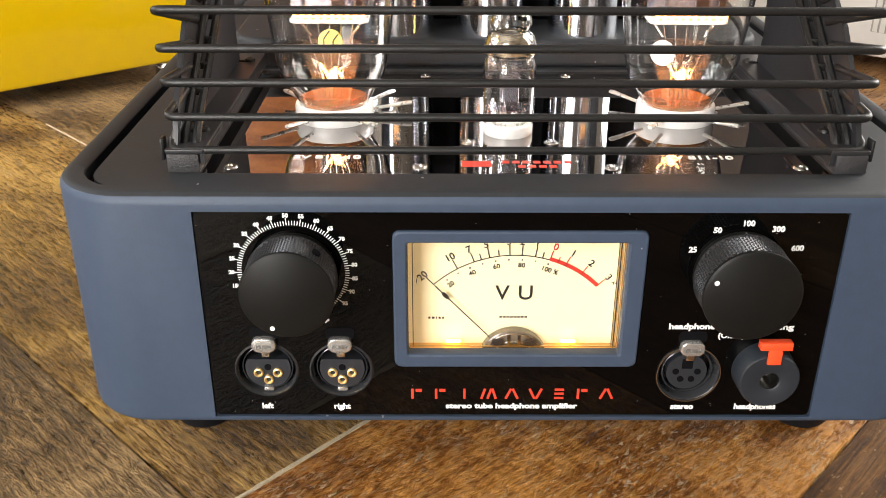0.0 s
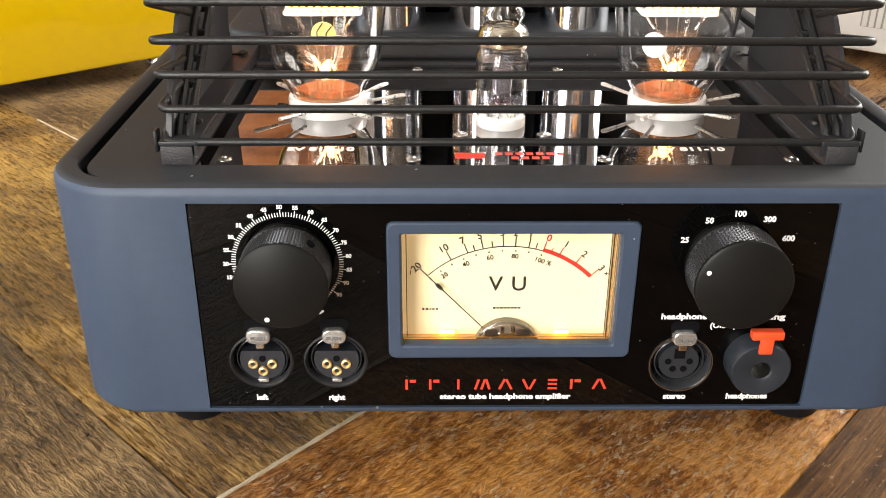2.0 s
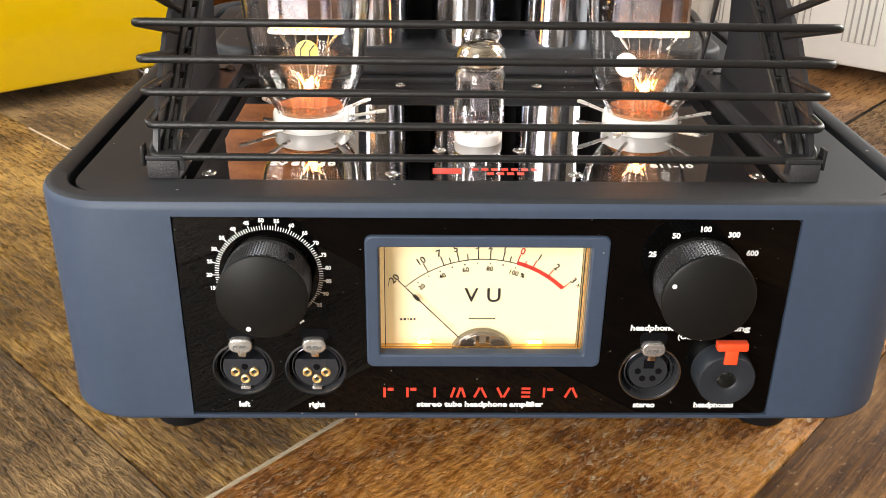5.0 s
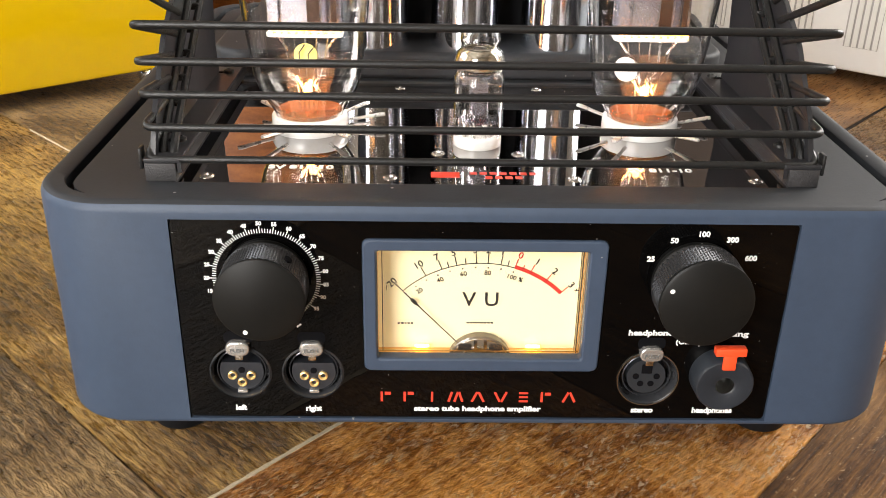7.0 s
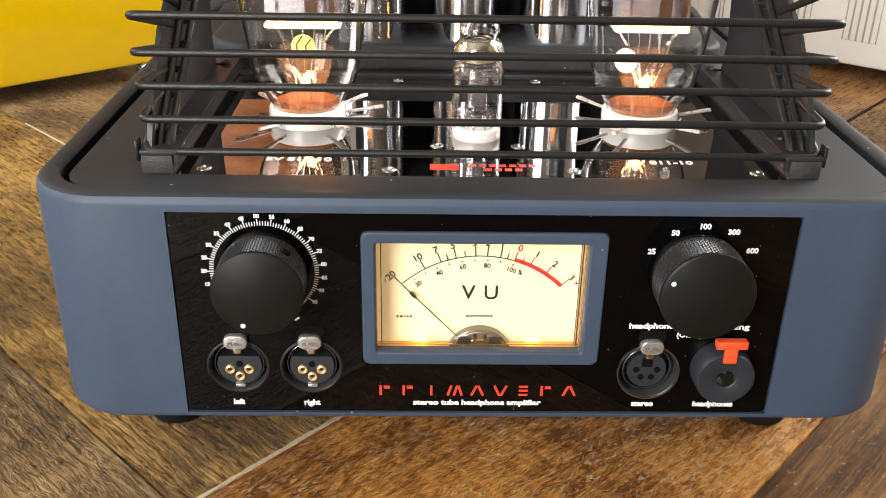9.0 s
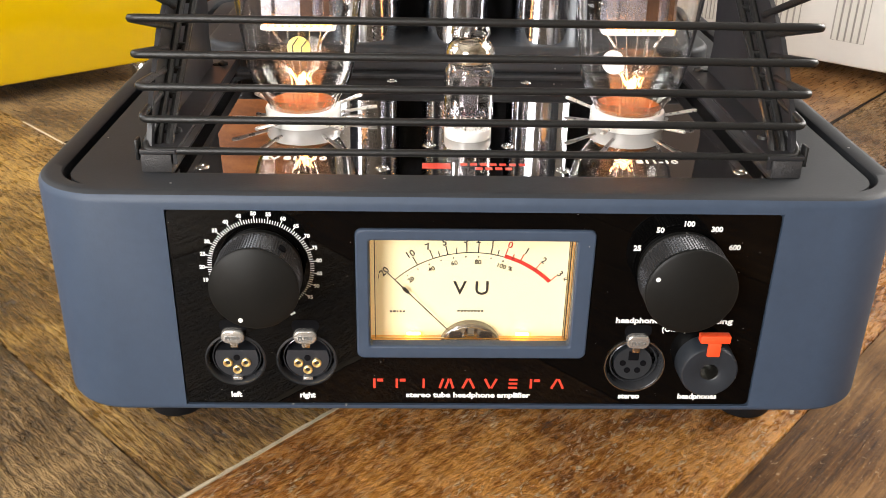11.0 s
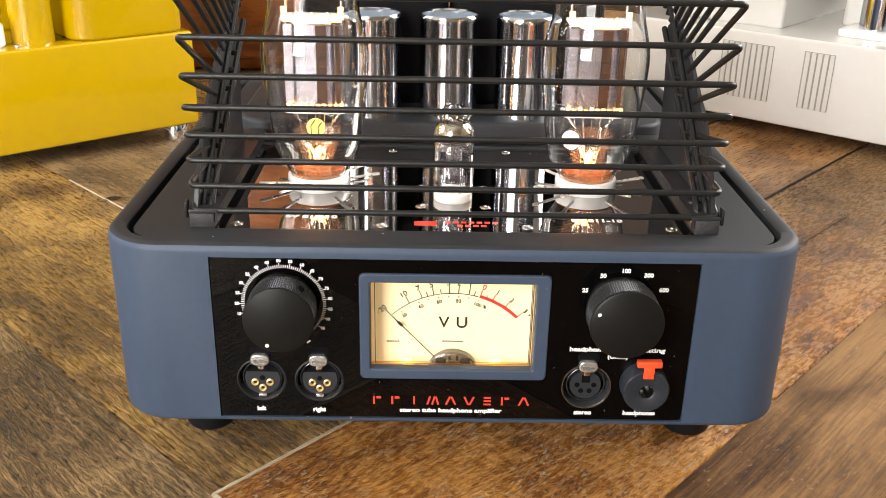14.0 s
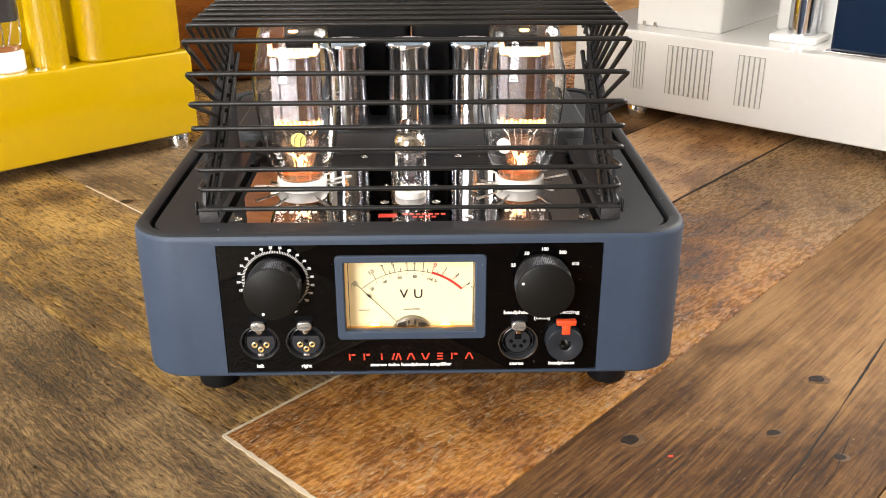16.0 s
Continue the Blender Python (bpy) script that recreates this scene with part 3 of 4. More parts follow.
ink, red = [arc(-44.3, 17.2, CR - 0.00015, CR + 0.0002, 40)], [arc(17.2, 45.4, CR - 0.0003, CR + 0.0013, 24)]
for db, far in ((-20, 0.0042), (-10, 0.0042), (-7, 0.0042), (-6, 0.0026), (-5, 0.0042), (-4, 0.0026), (-3, 0.0042), (-2, 0.0042), (-1, 0.0042), (-0.5, 0.0026)):
    ink.append(tick(vu_deg(db), CR, CR + far, 0.0004))
for db, far in ((0, 0.0042), (0.5, 0.0026), (1, 0.0042), (2, 0.0042), (3, 0.0042)):
    red.append(tick(vu_deg(db), CR, CR + far, 0.0004))
for pc in range(0, 101, 10):
    x, z = dial_point(-51.1 + 68.3 * pc / 100, CR - 0.0018)
    if pc > 5:
        ink.append(box(x - 0.0003, x + 0.0003, z - 0.0003, z + 0.0003, 0, 0.0001))
for words, db in (("20", -20), ("10", -10), ("7", -7), ("5", -5), ("3", -3), ("2", -2), ("1", -1)):
    x, z = dial_point(vu_deg(db) - (0.6 if db == -20 else 0.3), CR + 0.0056)
    ink.append(moved(text_bm(words, 0.0040, bold=0.00004), x, z, 0, 0, 0, -vu_deg(db)))
for words, db in (("0", 0), ("1", 1), ("2", 2), ("3", 3)):
    x, z = dial_point(vu_deg(db) + 0.5, CR + 0.0058)
    (red if words == "0" else ink).append(moved(text_bm(words, 0.0040, bold=0.00004), x, z, 0, 0, 0, -vu_deg(db)))
for words, pc in (("20", 20), ("40", 40), ("60", 60), ("80", 80), ("100 %", 103)):
    a = -51.1 + 68.3 * pc / 100
    x, z = dial_point(a, CR - 0.0042)
    ink.append(moved(text_bm(words, 0.0028, bold=0.00003), x, z, 0, 0, 0, -a))
for a, n in ((-48.5, 1), (49.5, 2)):
    x, z = dial_point(a, CR + 0.0058)
    for k in range(n):
        ink.append(moved(box(-0.0009, 0.0009, -0.00015, 0.00015, 0, 0.0001), x, z, 0, 0, 0, -a + 90 * k + 40))
ink.append(moved(text_bm("V", 0.0088, bold=0.00008), -0.0048, 0.0812))
ink.append(moved(text_bm("U", 0.0088, bold=0.00008), 0.0042, 0.0812))
ink.append(bars(-0.0002, 0.0708, [0.0010] * 8, 0.0007, 0.0004))
ink.append(bars(-0.0302, 0.0704, [0.0008, 0.0010, 0.0004, 0.0008, 0.0008], 0.0009, 0.0006))
part("scale", moved(upright(joined(*ink)), y=DY - 0.0003), INK, vu, "printed black VU scale reading 20 10 7 5 3 2 1 and the letters VU", smooth=False)
part("red_scale", moved(upright(joined(*red)), y=DY - 0.0004), INK_RED, vu, "red arc from 0 to 3", smooth=False)
nx, nz = math.sin(radians(-43.3)), math.cos(radians(-43.3))
part("needle", joined(rod([(CX + nx * 0.005, DY - 0.0026, CZ + nz * 0.005), (CX + nx * 0.0445, DY - 0.0026, CZ + nz * 0.0445)], 0.00024, 6), rod([(CX + nx * 0.0372, DY - 0.0026, CZ + nz * 0.0372), (CX + nx * 0.0400, DY - 0.0026, CZ + nz * 0.0400)], 0.0008, 6)), INK, vu, "thin black needle at rest")
hub = loft([[(0.0000 + r * math.cos(radians(a)), y, 0.0538 + 0.98 * r * math.sin(radians(a))) for a in range(0, 181, 12)] for r, y in ((0.0132, DY - 0.0006), (0.0132, 0.0100), (0.0120, 0.0093), (0.0050, 0.0091))])
part("pivot_cover", hub, SMOKE, vu, "smoke-brown half-round pivot cover")
for x in (-0.0062, 0.0062):
    part("pivot_window", moved(upright(slab(-0.0026, 0.0026, -0.0016, 0.0016, 0, 0.0002, 0.0010)), x, 0.0090, 0.0622, 0, 0, 0), DARKPART, vu)
part("pivot_slot", joined(box(-0.0026, -0.0014, 0.0087, 0.0090, 0.0616, 0.0652), box(0.0014, 0.0026, 0.0087, 0.0090, 0.0616, 0.0652), box(-0.0026, 0.0026, 0.0087, 0.0090, 0.0602, 0.0616)), STEEL, vu)
part("pivot_rim", joined(*[rod([(rr * math.cos(radians(a)), 0.0092, 0.0538 + 0.98 * rr * math.sin(radians(a))) for a in range(30, 151, 10)], 0.0003, 6) for rr in (0.0122, 0.0088)]), STEEL, vu)
for x in (-0.0235, 0.0215):
    part("lamp", moved(slab(-0.0030, 0.0030, -0.0010, 0.0010, 0, 0.0008, 0.0010, 0.0003), x, 0.0115, 0.0607), LAMP, vu, "glowing orange meter lamp")
ledge = part("ledge", joined(box(HX0, HX1, 0.0089, 0.0092, 0.0602, 0.0607), box(HX0, HX1, 0.0060, 0.0063, 0.0594, 0.0599)), GETTER, vu, "shiny ledge below the dial")


# knobs
def knob(x, z, r0, r1, h, dot_deg, label, screw=None):
    g0, g1 = h * 0.22, h * 0.90
    base = lathe([(0, 0), (r0, 0), (r0, 0.0020), (r0 - 0.0006, 0.0027), (r1 - 0.0008, 0.0029), (r1 - 0.0008, g0), (0, g0)], 72)
    k = part("knob", moved(upright(base), x, 0, z), KNOB, amp, label)
    # knurled grip: rows of small raised diamonds
    n, rows = 96, 14
    bm = bmesh.new()
    vs = []
    for i in range(rows + 1):
        zz = g0 + (g1 - g0) * i / rows
        ring = []
        for j in range(n):
            rr = r1 - (0.0007 if (i + j) % 2 and 0 < i < rows else 0.0)
            ring.append(bm.verts.new((rr * math.cos(2 * math.pi * j / n), rr * math.sin(2 * math.pi * j / n), zz)))
        vs.append(ring)
    for i, (a, b) in enumerate(zip(vs, vs[1:])):
        for j in range(n):
            q = (j + 1) % n
            if (i + j) % 2:
                bm.faces.new((a[j], a[q], b[q]))
                bm.faces.new((a[j], b[q], b[j]))
            else:
                bm.faces.new((a[j], a[q], b[j]))
                bm.faces.new((a[q], b[q], b[j]))
    bmesh.ops.recalc_face_normals(bm, faces=bm.faces[:])
    part("grip", moved(upright(bm), x, 0, z), KNURL, k, "knurled grip", smooth=False)
    cap = lathe([(r1 - 0.0003, g1), (r1 + 0.0001, h * 0.92), (r1, h * 0.96), (r1 - 0.0010, h), (0, h)], 72)
    part("cap", moved(upright(cap), x, 0, z), KNOB, k, "flat matt black cap")
    if screw is not None:
        c, q = math.sin(radians(screw)), math.cos(radians(screw))
        hole = cyl(0.0016, -0.0010, 0.0003, 0, 20)
        bmesh.ops.transform(hole, matrix=pose(x + r1 * c, -h * 0.55, z + r1 * q, 0, screw, 0), verts=hole.verts)
        part("set_screw", hole, GROOVE, k, "dark set screw hole")
    d = r1 - 0.0028
    part("pointer_dot", moved(upright(cyl(0.0009, h - 0.0002, h + 0.0002, 0, 16)), x + d * math.sin(radians(dot_deg)), 0, z + d * math.cos(radians(dot_deg))), PRINT, k, "white pointer dot")
    return k


KL, KR, KH = (-0.0822, 0.0975), (0.0800, 0.0975), 0.0190
knob(*KL, 0.0158, 0.0166, KH, 204, "black knurled volume knob with a white dot", 38)
knob(*KR, 0.0166, 0.0174, KH, 293, "black knurled impedance selector knob with a white dot")
# volume scale, from 15 to 95 in fives
ticks = []
for k in range(86):
    a = -4 + 2.88 * (k - 36)
    ticks.append(moved(box(-0.00017, 0.00017, 0.0188, 0.0204 if k < 78 else 0.0198, 0, 0.0001), 0, 0, 0, 0, 0, -a))
for k in range(-7, 10):
    a = -4 + 14.4 * k
    ticks.append(moved(box(-0.00018, 0.00018, 0.0200, 0.0214, 0, 0.0001), 0, 0, 0, 0, 0, -a))
    ticks.append(moved(text_bm(str(50 + 5 * k), 0.0021, bold=0.00009), 0.0225 * math.sin(radians(a)), 0.0225 * math.cos(radians(a))))
ticks.append(moved(box(-0.0011, 0.0011, -0.0004, 0.0004, 0, 0.0001), 0.0112, -0.0205, 0, 0, 0, 35))
part("volume_scale", moved(upright(joined(*ticks)), KL[0], -0.0001, KL[1]), PRINT, amp, "white printed volume scale", smooth=False)
for words, x, z in (("25", 0.0623, 0.1068), ("50", 0.0703, 0.1145), ("100", 0.0810, 0.1172), ("300", 0.0920, 0.1150), ("600", 0.1000, 0.1074)):
    front_text("lettering", words, x, z, 0.0030, PRINT, amp, bold=0.00012)
front_text("lettering", "headphone", 0.0658, 0.0747, 0.0033, PRINT, amp, width=0.0174, bold=0.00012)
front_text("lettering", "setting", 0.0980, 0.0745, 0.0033, PRINT, amp, width=0.0125, bold=0.00012)
front_text("lettering", "(Ohms)", 0.0812, 0.0708, 0.0033, PRINT, amp, bold=0.0001)
front_text("lettering", "left", -0.0960, 0.0386, 0.0034, PRINT, amp, bold=0.00014)
front_text("lettering", "right", -0.0669, 0.0384, 0.0034, PRINT, amp, bold=0.00014)
front_text("lettering", "stereo", 0.0661, 0.0384, 0.0034, PRINT, amp, bold=0.00014)
front_text("lettering", "headphones", 0.0947, 0.0384, 0.0034, PRINT, amp, bold=0.00014)
front_text("lettering", "stereo tube headphone amplifier", -0.0008, 0.0386, 0.0032, PRINT, amp, width=0.0515, bold=0.00014, label="white lettering reading stereo tube headphone amplifier")


def stroke(x0, z0, x1, z1, w=0.0010):
    """A slim straight bar between two points of the badge."""
    d = math.hypot(x1 - x0, z1 - z0)
    return moved(box(-w / 2, w / 2, 0, d, 0, 0.0001), x0, z0, 0, 0, 0, math.degrees(math.atan2(x0 - x1, z1 - z0)))


def glyph(k):
    """One plain stroke group of the red model badge: bars, chevrons and slants."""
    h = 0.0047
    if k in (0, 1, 7):
        return joined(stroke(-0.0018, 0, -0.0018, h), stroke(-0.0006, h - 0.0008, 0.0018, h - 0.0008, 0.0014))
    if k == 2:
        return stroke(0, 0, 0, h, 0.0009)
    if k == 3:
        return joined(stroke(-0.0026, 0, -0.0012, h), stroke(-0.0002, 0, 0.0012, h), stroke(0.0016, h, 0.0030, 0))
    if k == 6:
        return joined(*[stroke(-0.0018, z, 0.0018, z, 0.0010) for z in (0.0004, 0.0024, h - 0.0004)])
    up = -1 if k == 5 else 1
    return joined(*[stroke(sx * 0.0024, 0 if up > 0 else h, sx * 0.0003, h if up > 0 else 0) for sx in (-1, 1)])


for k in range(9):
    part("badge_stroke", moved(upright(glyph(k)), -0.0376 + 0.0092 * k, -0.0001, 0.0420), RED_PRINT, amp, "red angular badge stroke", smooth=False)


# sockets
def xlr(x, z, r, pins, ring):
    cup = lathe([(r - 0.0004, 0.0006), (r + 0.0002, 0.0), (r - 0.0006, 0.0002), (r - 0.0012, -0.0008), (r - 0.0012, -0.012), (0, -0.012)], 40)
    s = part("xlr_socket", moved(upright(cup), x, 0, z), ring, amp, "round XLR socket with nickel latch")
    ri = 0.0087 if len(pins) == 3 else 0.0078
    ins = [(ri * math.cos(radians(a)), min(ri * math.sin(radians(a)), 0.0040 if len(pins) == 3 else 0.0074)) for a in range(0, 360, 9)]
    part("insert", moved(upright(loft([[(a, b, zz) for a, b in ins] for zz in (-0.0119, -0.0022)])), x, 0, z - 0.0006), INSERT if len(pins) == 3 else INSERT_GREY, s, "black insert")
    # thin added ring that imitates the highlight along the insert's edge
    part("insert_edge_highlight", moved(upright(lathe([(0.0098, -0.0030), (0.0098, -0.0022), (0.0094, -0.0020), (0.0092, -0.0030)], 40, True)), x, 0, z), DARKRING, s)
    if len(pins) == 3:
        key = slab(-0.0013, 0.0013, -0.0014, 0.0012, -0.0025, -0.0019, 0.0012)
    else:
        key = slab(-0.0021, 0.0021, 0.0010, 0.0052, -0.0025, -0.0019, 0.0003)
    part("key_slot", moved(upright(key), x, 0, z), GROOVE, s)
    for dx, dz in pins:
        px, pz = x + dx, z + dz
        if len(pins) == 3:
            part("contact", moved(upright(lathe([(0.0009, -0.0060), (0.0010, -0.0016), (0.0014, -0.0012), (0.0019, -0.0014), (0.0019, -0.0026)], 20)), px, 0, pz), GOLD, s, "gold contact")
        else:
            part("contact", moved(upright(cyl(0.0013, -0.0024, -0.0019, 0, 16)), px, 0, pz), GROOVE, s, "small round contact hole")
    if len(pins) == 3:
        part("lip", moved(upright(box(-0.0020, 0.0020, -0.0102, -0.0087, -0.004, -0.0008, 0.0004)), x, 0, z), LATCH, s)
    tab = upright(slab(-0.0047, 0.0047, -0.0028, 0.0034, -0.0010, 0.0028, 0.0029, 0.0009))
    part("latch", moved(tab, x, 0, z + 0.0120), LATCH, s, "nickel push latch")
    part("latch_slot", moved(upright(slab(-0.0054, 0.0054, -0.0030, 0.0024, -0.0030, 0.0002, 0.0022)), x, 0, z + 0.0166), GROOVE, s)
    part("latch_stem", moved(upright(box(-0.0016, 0.0016, -0.0024, 0.0020, -0.0030, 0.0006, 0.0003)), x, 0, z + 0.0085), STEEL, s)
    front_text("lettering", "PUSH", x, z + 0.0119, 0.0024, PUSH_MARK, s, y=-0.0029, bold=0.00003)


# embossed in the latch's own metal; grey puts in the relief's shading
PUSH_MARK = mat("embossed_letter_shade", (0.16, 0.16, 0.155), 0.4, 0.4)
INSERT = mat("dark_grey_insert", (0.018, 0.020, 0.025), 0.34)
INSERT_GREY = mat("grey_black_insert", (0.020, 0.023, 0.027), 0.30)
DARKRING = mat("dark_grey_ring", (0.045, 0.047, 0.052), 0.16, 0.4)
for x, z in XLR:
    xlr(x, z, 0.0121, ((-0.0037, -0.0024), (0.0037, -0.0024), (0.0, -0.0056)), DARKRING)
xlr(*STE, 0.0123, ((-0.0042, -0.0004), (0.0042, -0.0004), (-0.0021, -0.0038), (0.0021, -0.0038)), DARKRING)
part("xlr_rim", moved(upright(lathe([(0.0119, 0.0002), (0.0121, 0.0009), (0.0124, 0.0009), (0.0126, 0.0002)], 48, True)), STE[0], 0, STE[1]), STEEL, amp, "thin bright rim")

jc = (0.0950, 0.0562)
jack = part("jack_socket", moved(upright(lathe([(0.0040, -0.010), (0.0036, 0.0088), (0.0046, 0.0094), (0.0108, 0.0094), (0.0115, 0.0086), (0.0118, 0.0), (0.0118, -0.002)], 48)), jc[0], 0, jc[1]), JACK, amp, "round black headphone jack socket")
part("jack_sleeve", moved(upright(lathe([(0.0036, 0.0090), (0.0036, -0.009), (0, -0.009)], 24)), jc[0], 0, jc[1]), STEEL, jack, "metal jack sleeve")
redt = joined(box(-0.0026, 0.0026, 0.0080, 0.0146, 0.0092, 0.0106, 0.0004), box(-0.0060, 0.0060, 0.0142, 0.0176, 0.0070, 0.0108, 0.0005))
part("release_tab", moved(upright(redt), jc[0], 0, jc[1]), RED_TAB, jack, "orange-red T-shaped release tab")

# deck screws, lettering
for x, y in ((-0.1086, 0.032), (-0.0365, 0.032), (0.0365, 0.032), (0.1088, 0.032), (-0.036, 0.158), (0.034, 0.158), (-0.0175, 0.060), (0.0165, 0.060), (-0.0175, 0.091), (0.0165, 0.091)):
    part("screw", moved(lathe([(0, -0.001), (0.0029, -0.001), (0.0029, 0.0001), (0.0023, 0.0006), (0.0010, 0.0006), (0.0008, 0.0001), (0, 0.0001)], 20), x, y, DZ), STEEL, amp, "small nickel screw")
for sx in (-1, 1):
    part("deck_lettering", moved(text_bm("SV 811-10", 0.0050, 0.0262, 0.0001), sx * 0.0730, 0.0425, DZ + 0.0001), PRINT, amp, "white lettering reading SV 811-10", smooth=False)
part("deck_badge", box(-0.0205, -0.0090, 0.0325, 0.0385, DZ, DZ + 0.0001), RED_PRINT, amp, "red badge", smooth=False)
for y, n in ((0.0375, 7), (0.0330, 4)):
    for k in range(n):
        x = 0.0085 + 0.0040 * (k - (n - 1) / 2)
        part("badge_bar", box(x - 0.0014, x + 0.0014, y - 0.0013, y + 0.0013, DZ, DZ + 0.0001), RED_PRINT, amp, smooth=False)


# tube sockets on the deck
def tube_socket(x, y, r, h):
    s = part("tube_socket", moved(lathe([(0, 0), (r - 0.0003, 0), (r, 0.0004), (r, h - 0.0012), (r - 0.0004, h - 0.0003), (r - 0.0012, h), (r - 0.0028, h), (r - 0.0030, h - 0.0004), (r - 0.0030, 0.0012), (0, 0.0012)], 48), x, y, DZ), CERAMIC, amp, "white ceramic tube socket")
    return s


TL, TR, TM = (-0.0748, 0.0933), (0.0742, 0.0933), (-0.0004, 0.0735)
for cx, cy in (TL, TR):
    s = tube_socket(cx, cy, 0.0170, 0.0072)
    for a in (8, 42, 138, 206, 240, 306):
        c, q = math.cos(radians(a)), math.sin(radians(a))
        lug = [[(cx + d * c - w * q * e, cy + d * q + w * c * e, DZ + z + v) for e, v in ((-1, 0.0), (-0.6, 0.0006), (0.6, 0.0006), (1, 0.0), (0.6, -0.0006), (-0.6, -0.0006))] for d, w, z in ((0.0166, 0.0008, 0.0030), (0.0220, 0.0008, 0.0036), (0.0290, 0.0014, 0.0046), (0.0322, 0.0017, 0.0050), (0.0338, 0.0009, 0.0050))]
        part("solder_lug", loft(lug), LUG, s, "bright flat solder lug")
tube_socket(*TM, 0.0104, 0.0048)

# rear step, cans and transformer covers
part("rear_step", slab(-0.136, 0.136, 0.170, 0.345, TZ - 0.0002, 0.1415, 0.020, 0.003), SLATE_TOP, amp, "raised charcoal rear step")
for x in (-0.0500, -0.0020, 0.0460):
    c = part("capacitor_can", moved(lathe([(0, 0), (0.0182, 0), (0.0182, 0.0600), (0.0188, 0.0610), (0.0188, 0.0632), (0.0180, 0.0642), (0.0172, 0.0634), (0.0170, 0.0605)], 48), x, 0.1925, 0.1413), CHROME, amp, "mirror chrome capacitor can")
    part("can_top", moved(cyl(0.0171, 0.0570, 0.0622, 0, 40), x, 0.1925, 0.1413), CHROME_TOP, c, "brushed can top")
for x0, x1 in ((-0.100, -0.0022), (0.0002, 0.100)):
    part("transformer_cover", slab(x0, x1, 0.216, 0.335, 0.1413, 0.240, 0.006, 0.003), RUBBER, amp, "black transformer cover")


# ---- tubes ----
def enlarged(bm, x, y, z, *turn):
    bmesh.ops.scale(bm, vec=(1.033, 1.033, 1.033), verts=bm.verts[:])
    return moved(bm, x, y, z, *turn)


def power_tube(x, y, sticker, label):
    z = DZ + 0.0016
    t = thing("vacuum_tube", label, "vacuum tube", (x, y, z), group="power tubes")
    outer = [(0.0, 0.1088), (0.010, 0.1083), (0.0172, 0.1062), (0.0216, 0.1018), (0.0230, 0.0975), (0.0234, 0.0905), (0.0250, 0.0840), (0.0271, 0.0755), (0.0276, 0.0680), (0.0272, 0.0580), (0.0258, 0.0450), (0.0241, 0.0320), (0.0232, 0.0240), (0.0212, 0.0170), (0.0178, 0.0115), (0.0152, 0.0070), (0.0142, 0.001)]
    inner = [(max(r - 0.0009, 0), q - (0.0009 if q > 0.1 else 0)) for r, q in outer]
    g = part("glass_envelope", enlarged(lathe(outer + inner[::-1], 56), x, y, z), GLASS, t, "clear glass bottle")
    g.visible_shadow = False
    part("base", enlarged(lathe([(0, 0.0), (0.0129, 0.0), (0.0130, 0.0030), (0.0141, 0.0072), (0.0128, 0.0064), (0.0100, 0.0052), (0.0, 0.0048)], 40), x, y, z), AMBER, t, "amber-brown base")
    part("stem", enlarged(lathe([(0.0075, 0.0042), (0.0072, 0.0085), (0.0080, 0.0135), (0.0098, 0.0185), (0.0116, 0.0240), (0.0124, 0.0290), (0.0116, 0.0298), (0.0, 0.0290)], 32), x, y, z), STEM, t, "flared clear glass stem, heater glow put into its tint")
    for k, a in enumerate((-0.0070, -0.0035, 0.0, 0.0035, 0.0070)):
        part("lead_wire", enlarged(rod([(a * 0.5, -0.002, 0.0066), (a * 0.6, -0.003, 0.018), (a, -0.004, 0.0268), (a * 1.4, -0.004, 0.0405)], 0.00035, 6), x, y, z), STEEL, t)
    part("heater_glow", enlarged(joined(rod([(-0.0006, -0.002, 0.0125), (0.0005, -0.0025, 0.0190)], 0.0015, 8), rod([(-0.0050, -0.001, 0.0215), (-0.0022, -0.001, 0.0165), (0.0010, -0.001, 0.0200), (0.0040, -0.001, 0.0160)], 0.0006, 6), rod([(0.0022, -0.002, 0.0128), (0.0026, -0.002, 0.0145)], 0.0007, 6), rod([(-0.0030, -0.003, 0.0185), (-0.0012, -0.003, 0.0150)], 0.00022, 6), rod([(0.0036, -0.003, 0.0205), (0.0012, -0.003, 0.0160)], 0.00022, 6)), x, y, z), EMBER, t, "orange glowing lead")
    folds = [(-0.0155, -0.0030), (-0.0148, -0.0058), (-0.0105, -0.0066), (-0.0098, -0.0078), (-0.0090, -0.0066), (-0.0030, -0.0072), (0.0, -0.0078), (0.0078, -0.0076), (0.0088, -0.0064), (0.0096, -0.0078), (0.0104, -0.0064), (0.0148, -0.0058), (0.0155, -0.0030)]
    ring = folds + [(a, -b) for a, b in folds[::-1]]
    an = loft([[(a, b, q) for a, b in ring] for q in (0.0445, 0.0850)])
    part("anode", enlarged(an, x, y, z), ANODE, t, "grey metal anode plates")
    part("anode_gap", enlarged(joined(box(0.0016, 0.0066, -0.0083, -0.0079, 0.0450, 0.0845), box(0.0112, 0.0134, -0.0072, -0.0068, 0.0450, 0.0845)), x, y, z), BROWN, t, "brown getter stripe")
    for q in (0.0405, 0.0878):
        part("mica", enlarged(slab(-0.0158, 0.0158, -0.0085, 0.0085, q - 0.0008, q + 0.0008, 0.003, 0.0004), x, y, z), CERAMIC, t, "white insulating spacer")
    top_f, hot = [], []
    for k in range(11):
        a = -0.0130 + 0.0026 * k
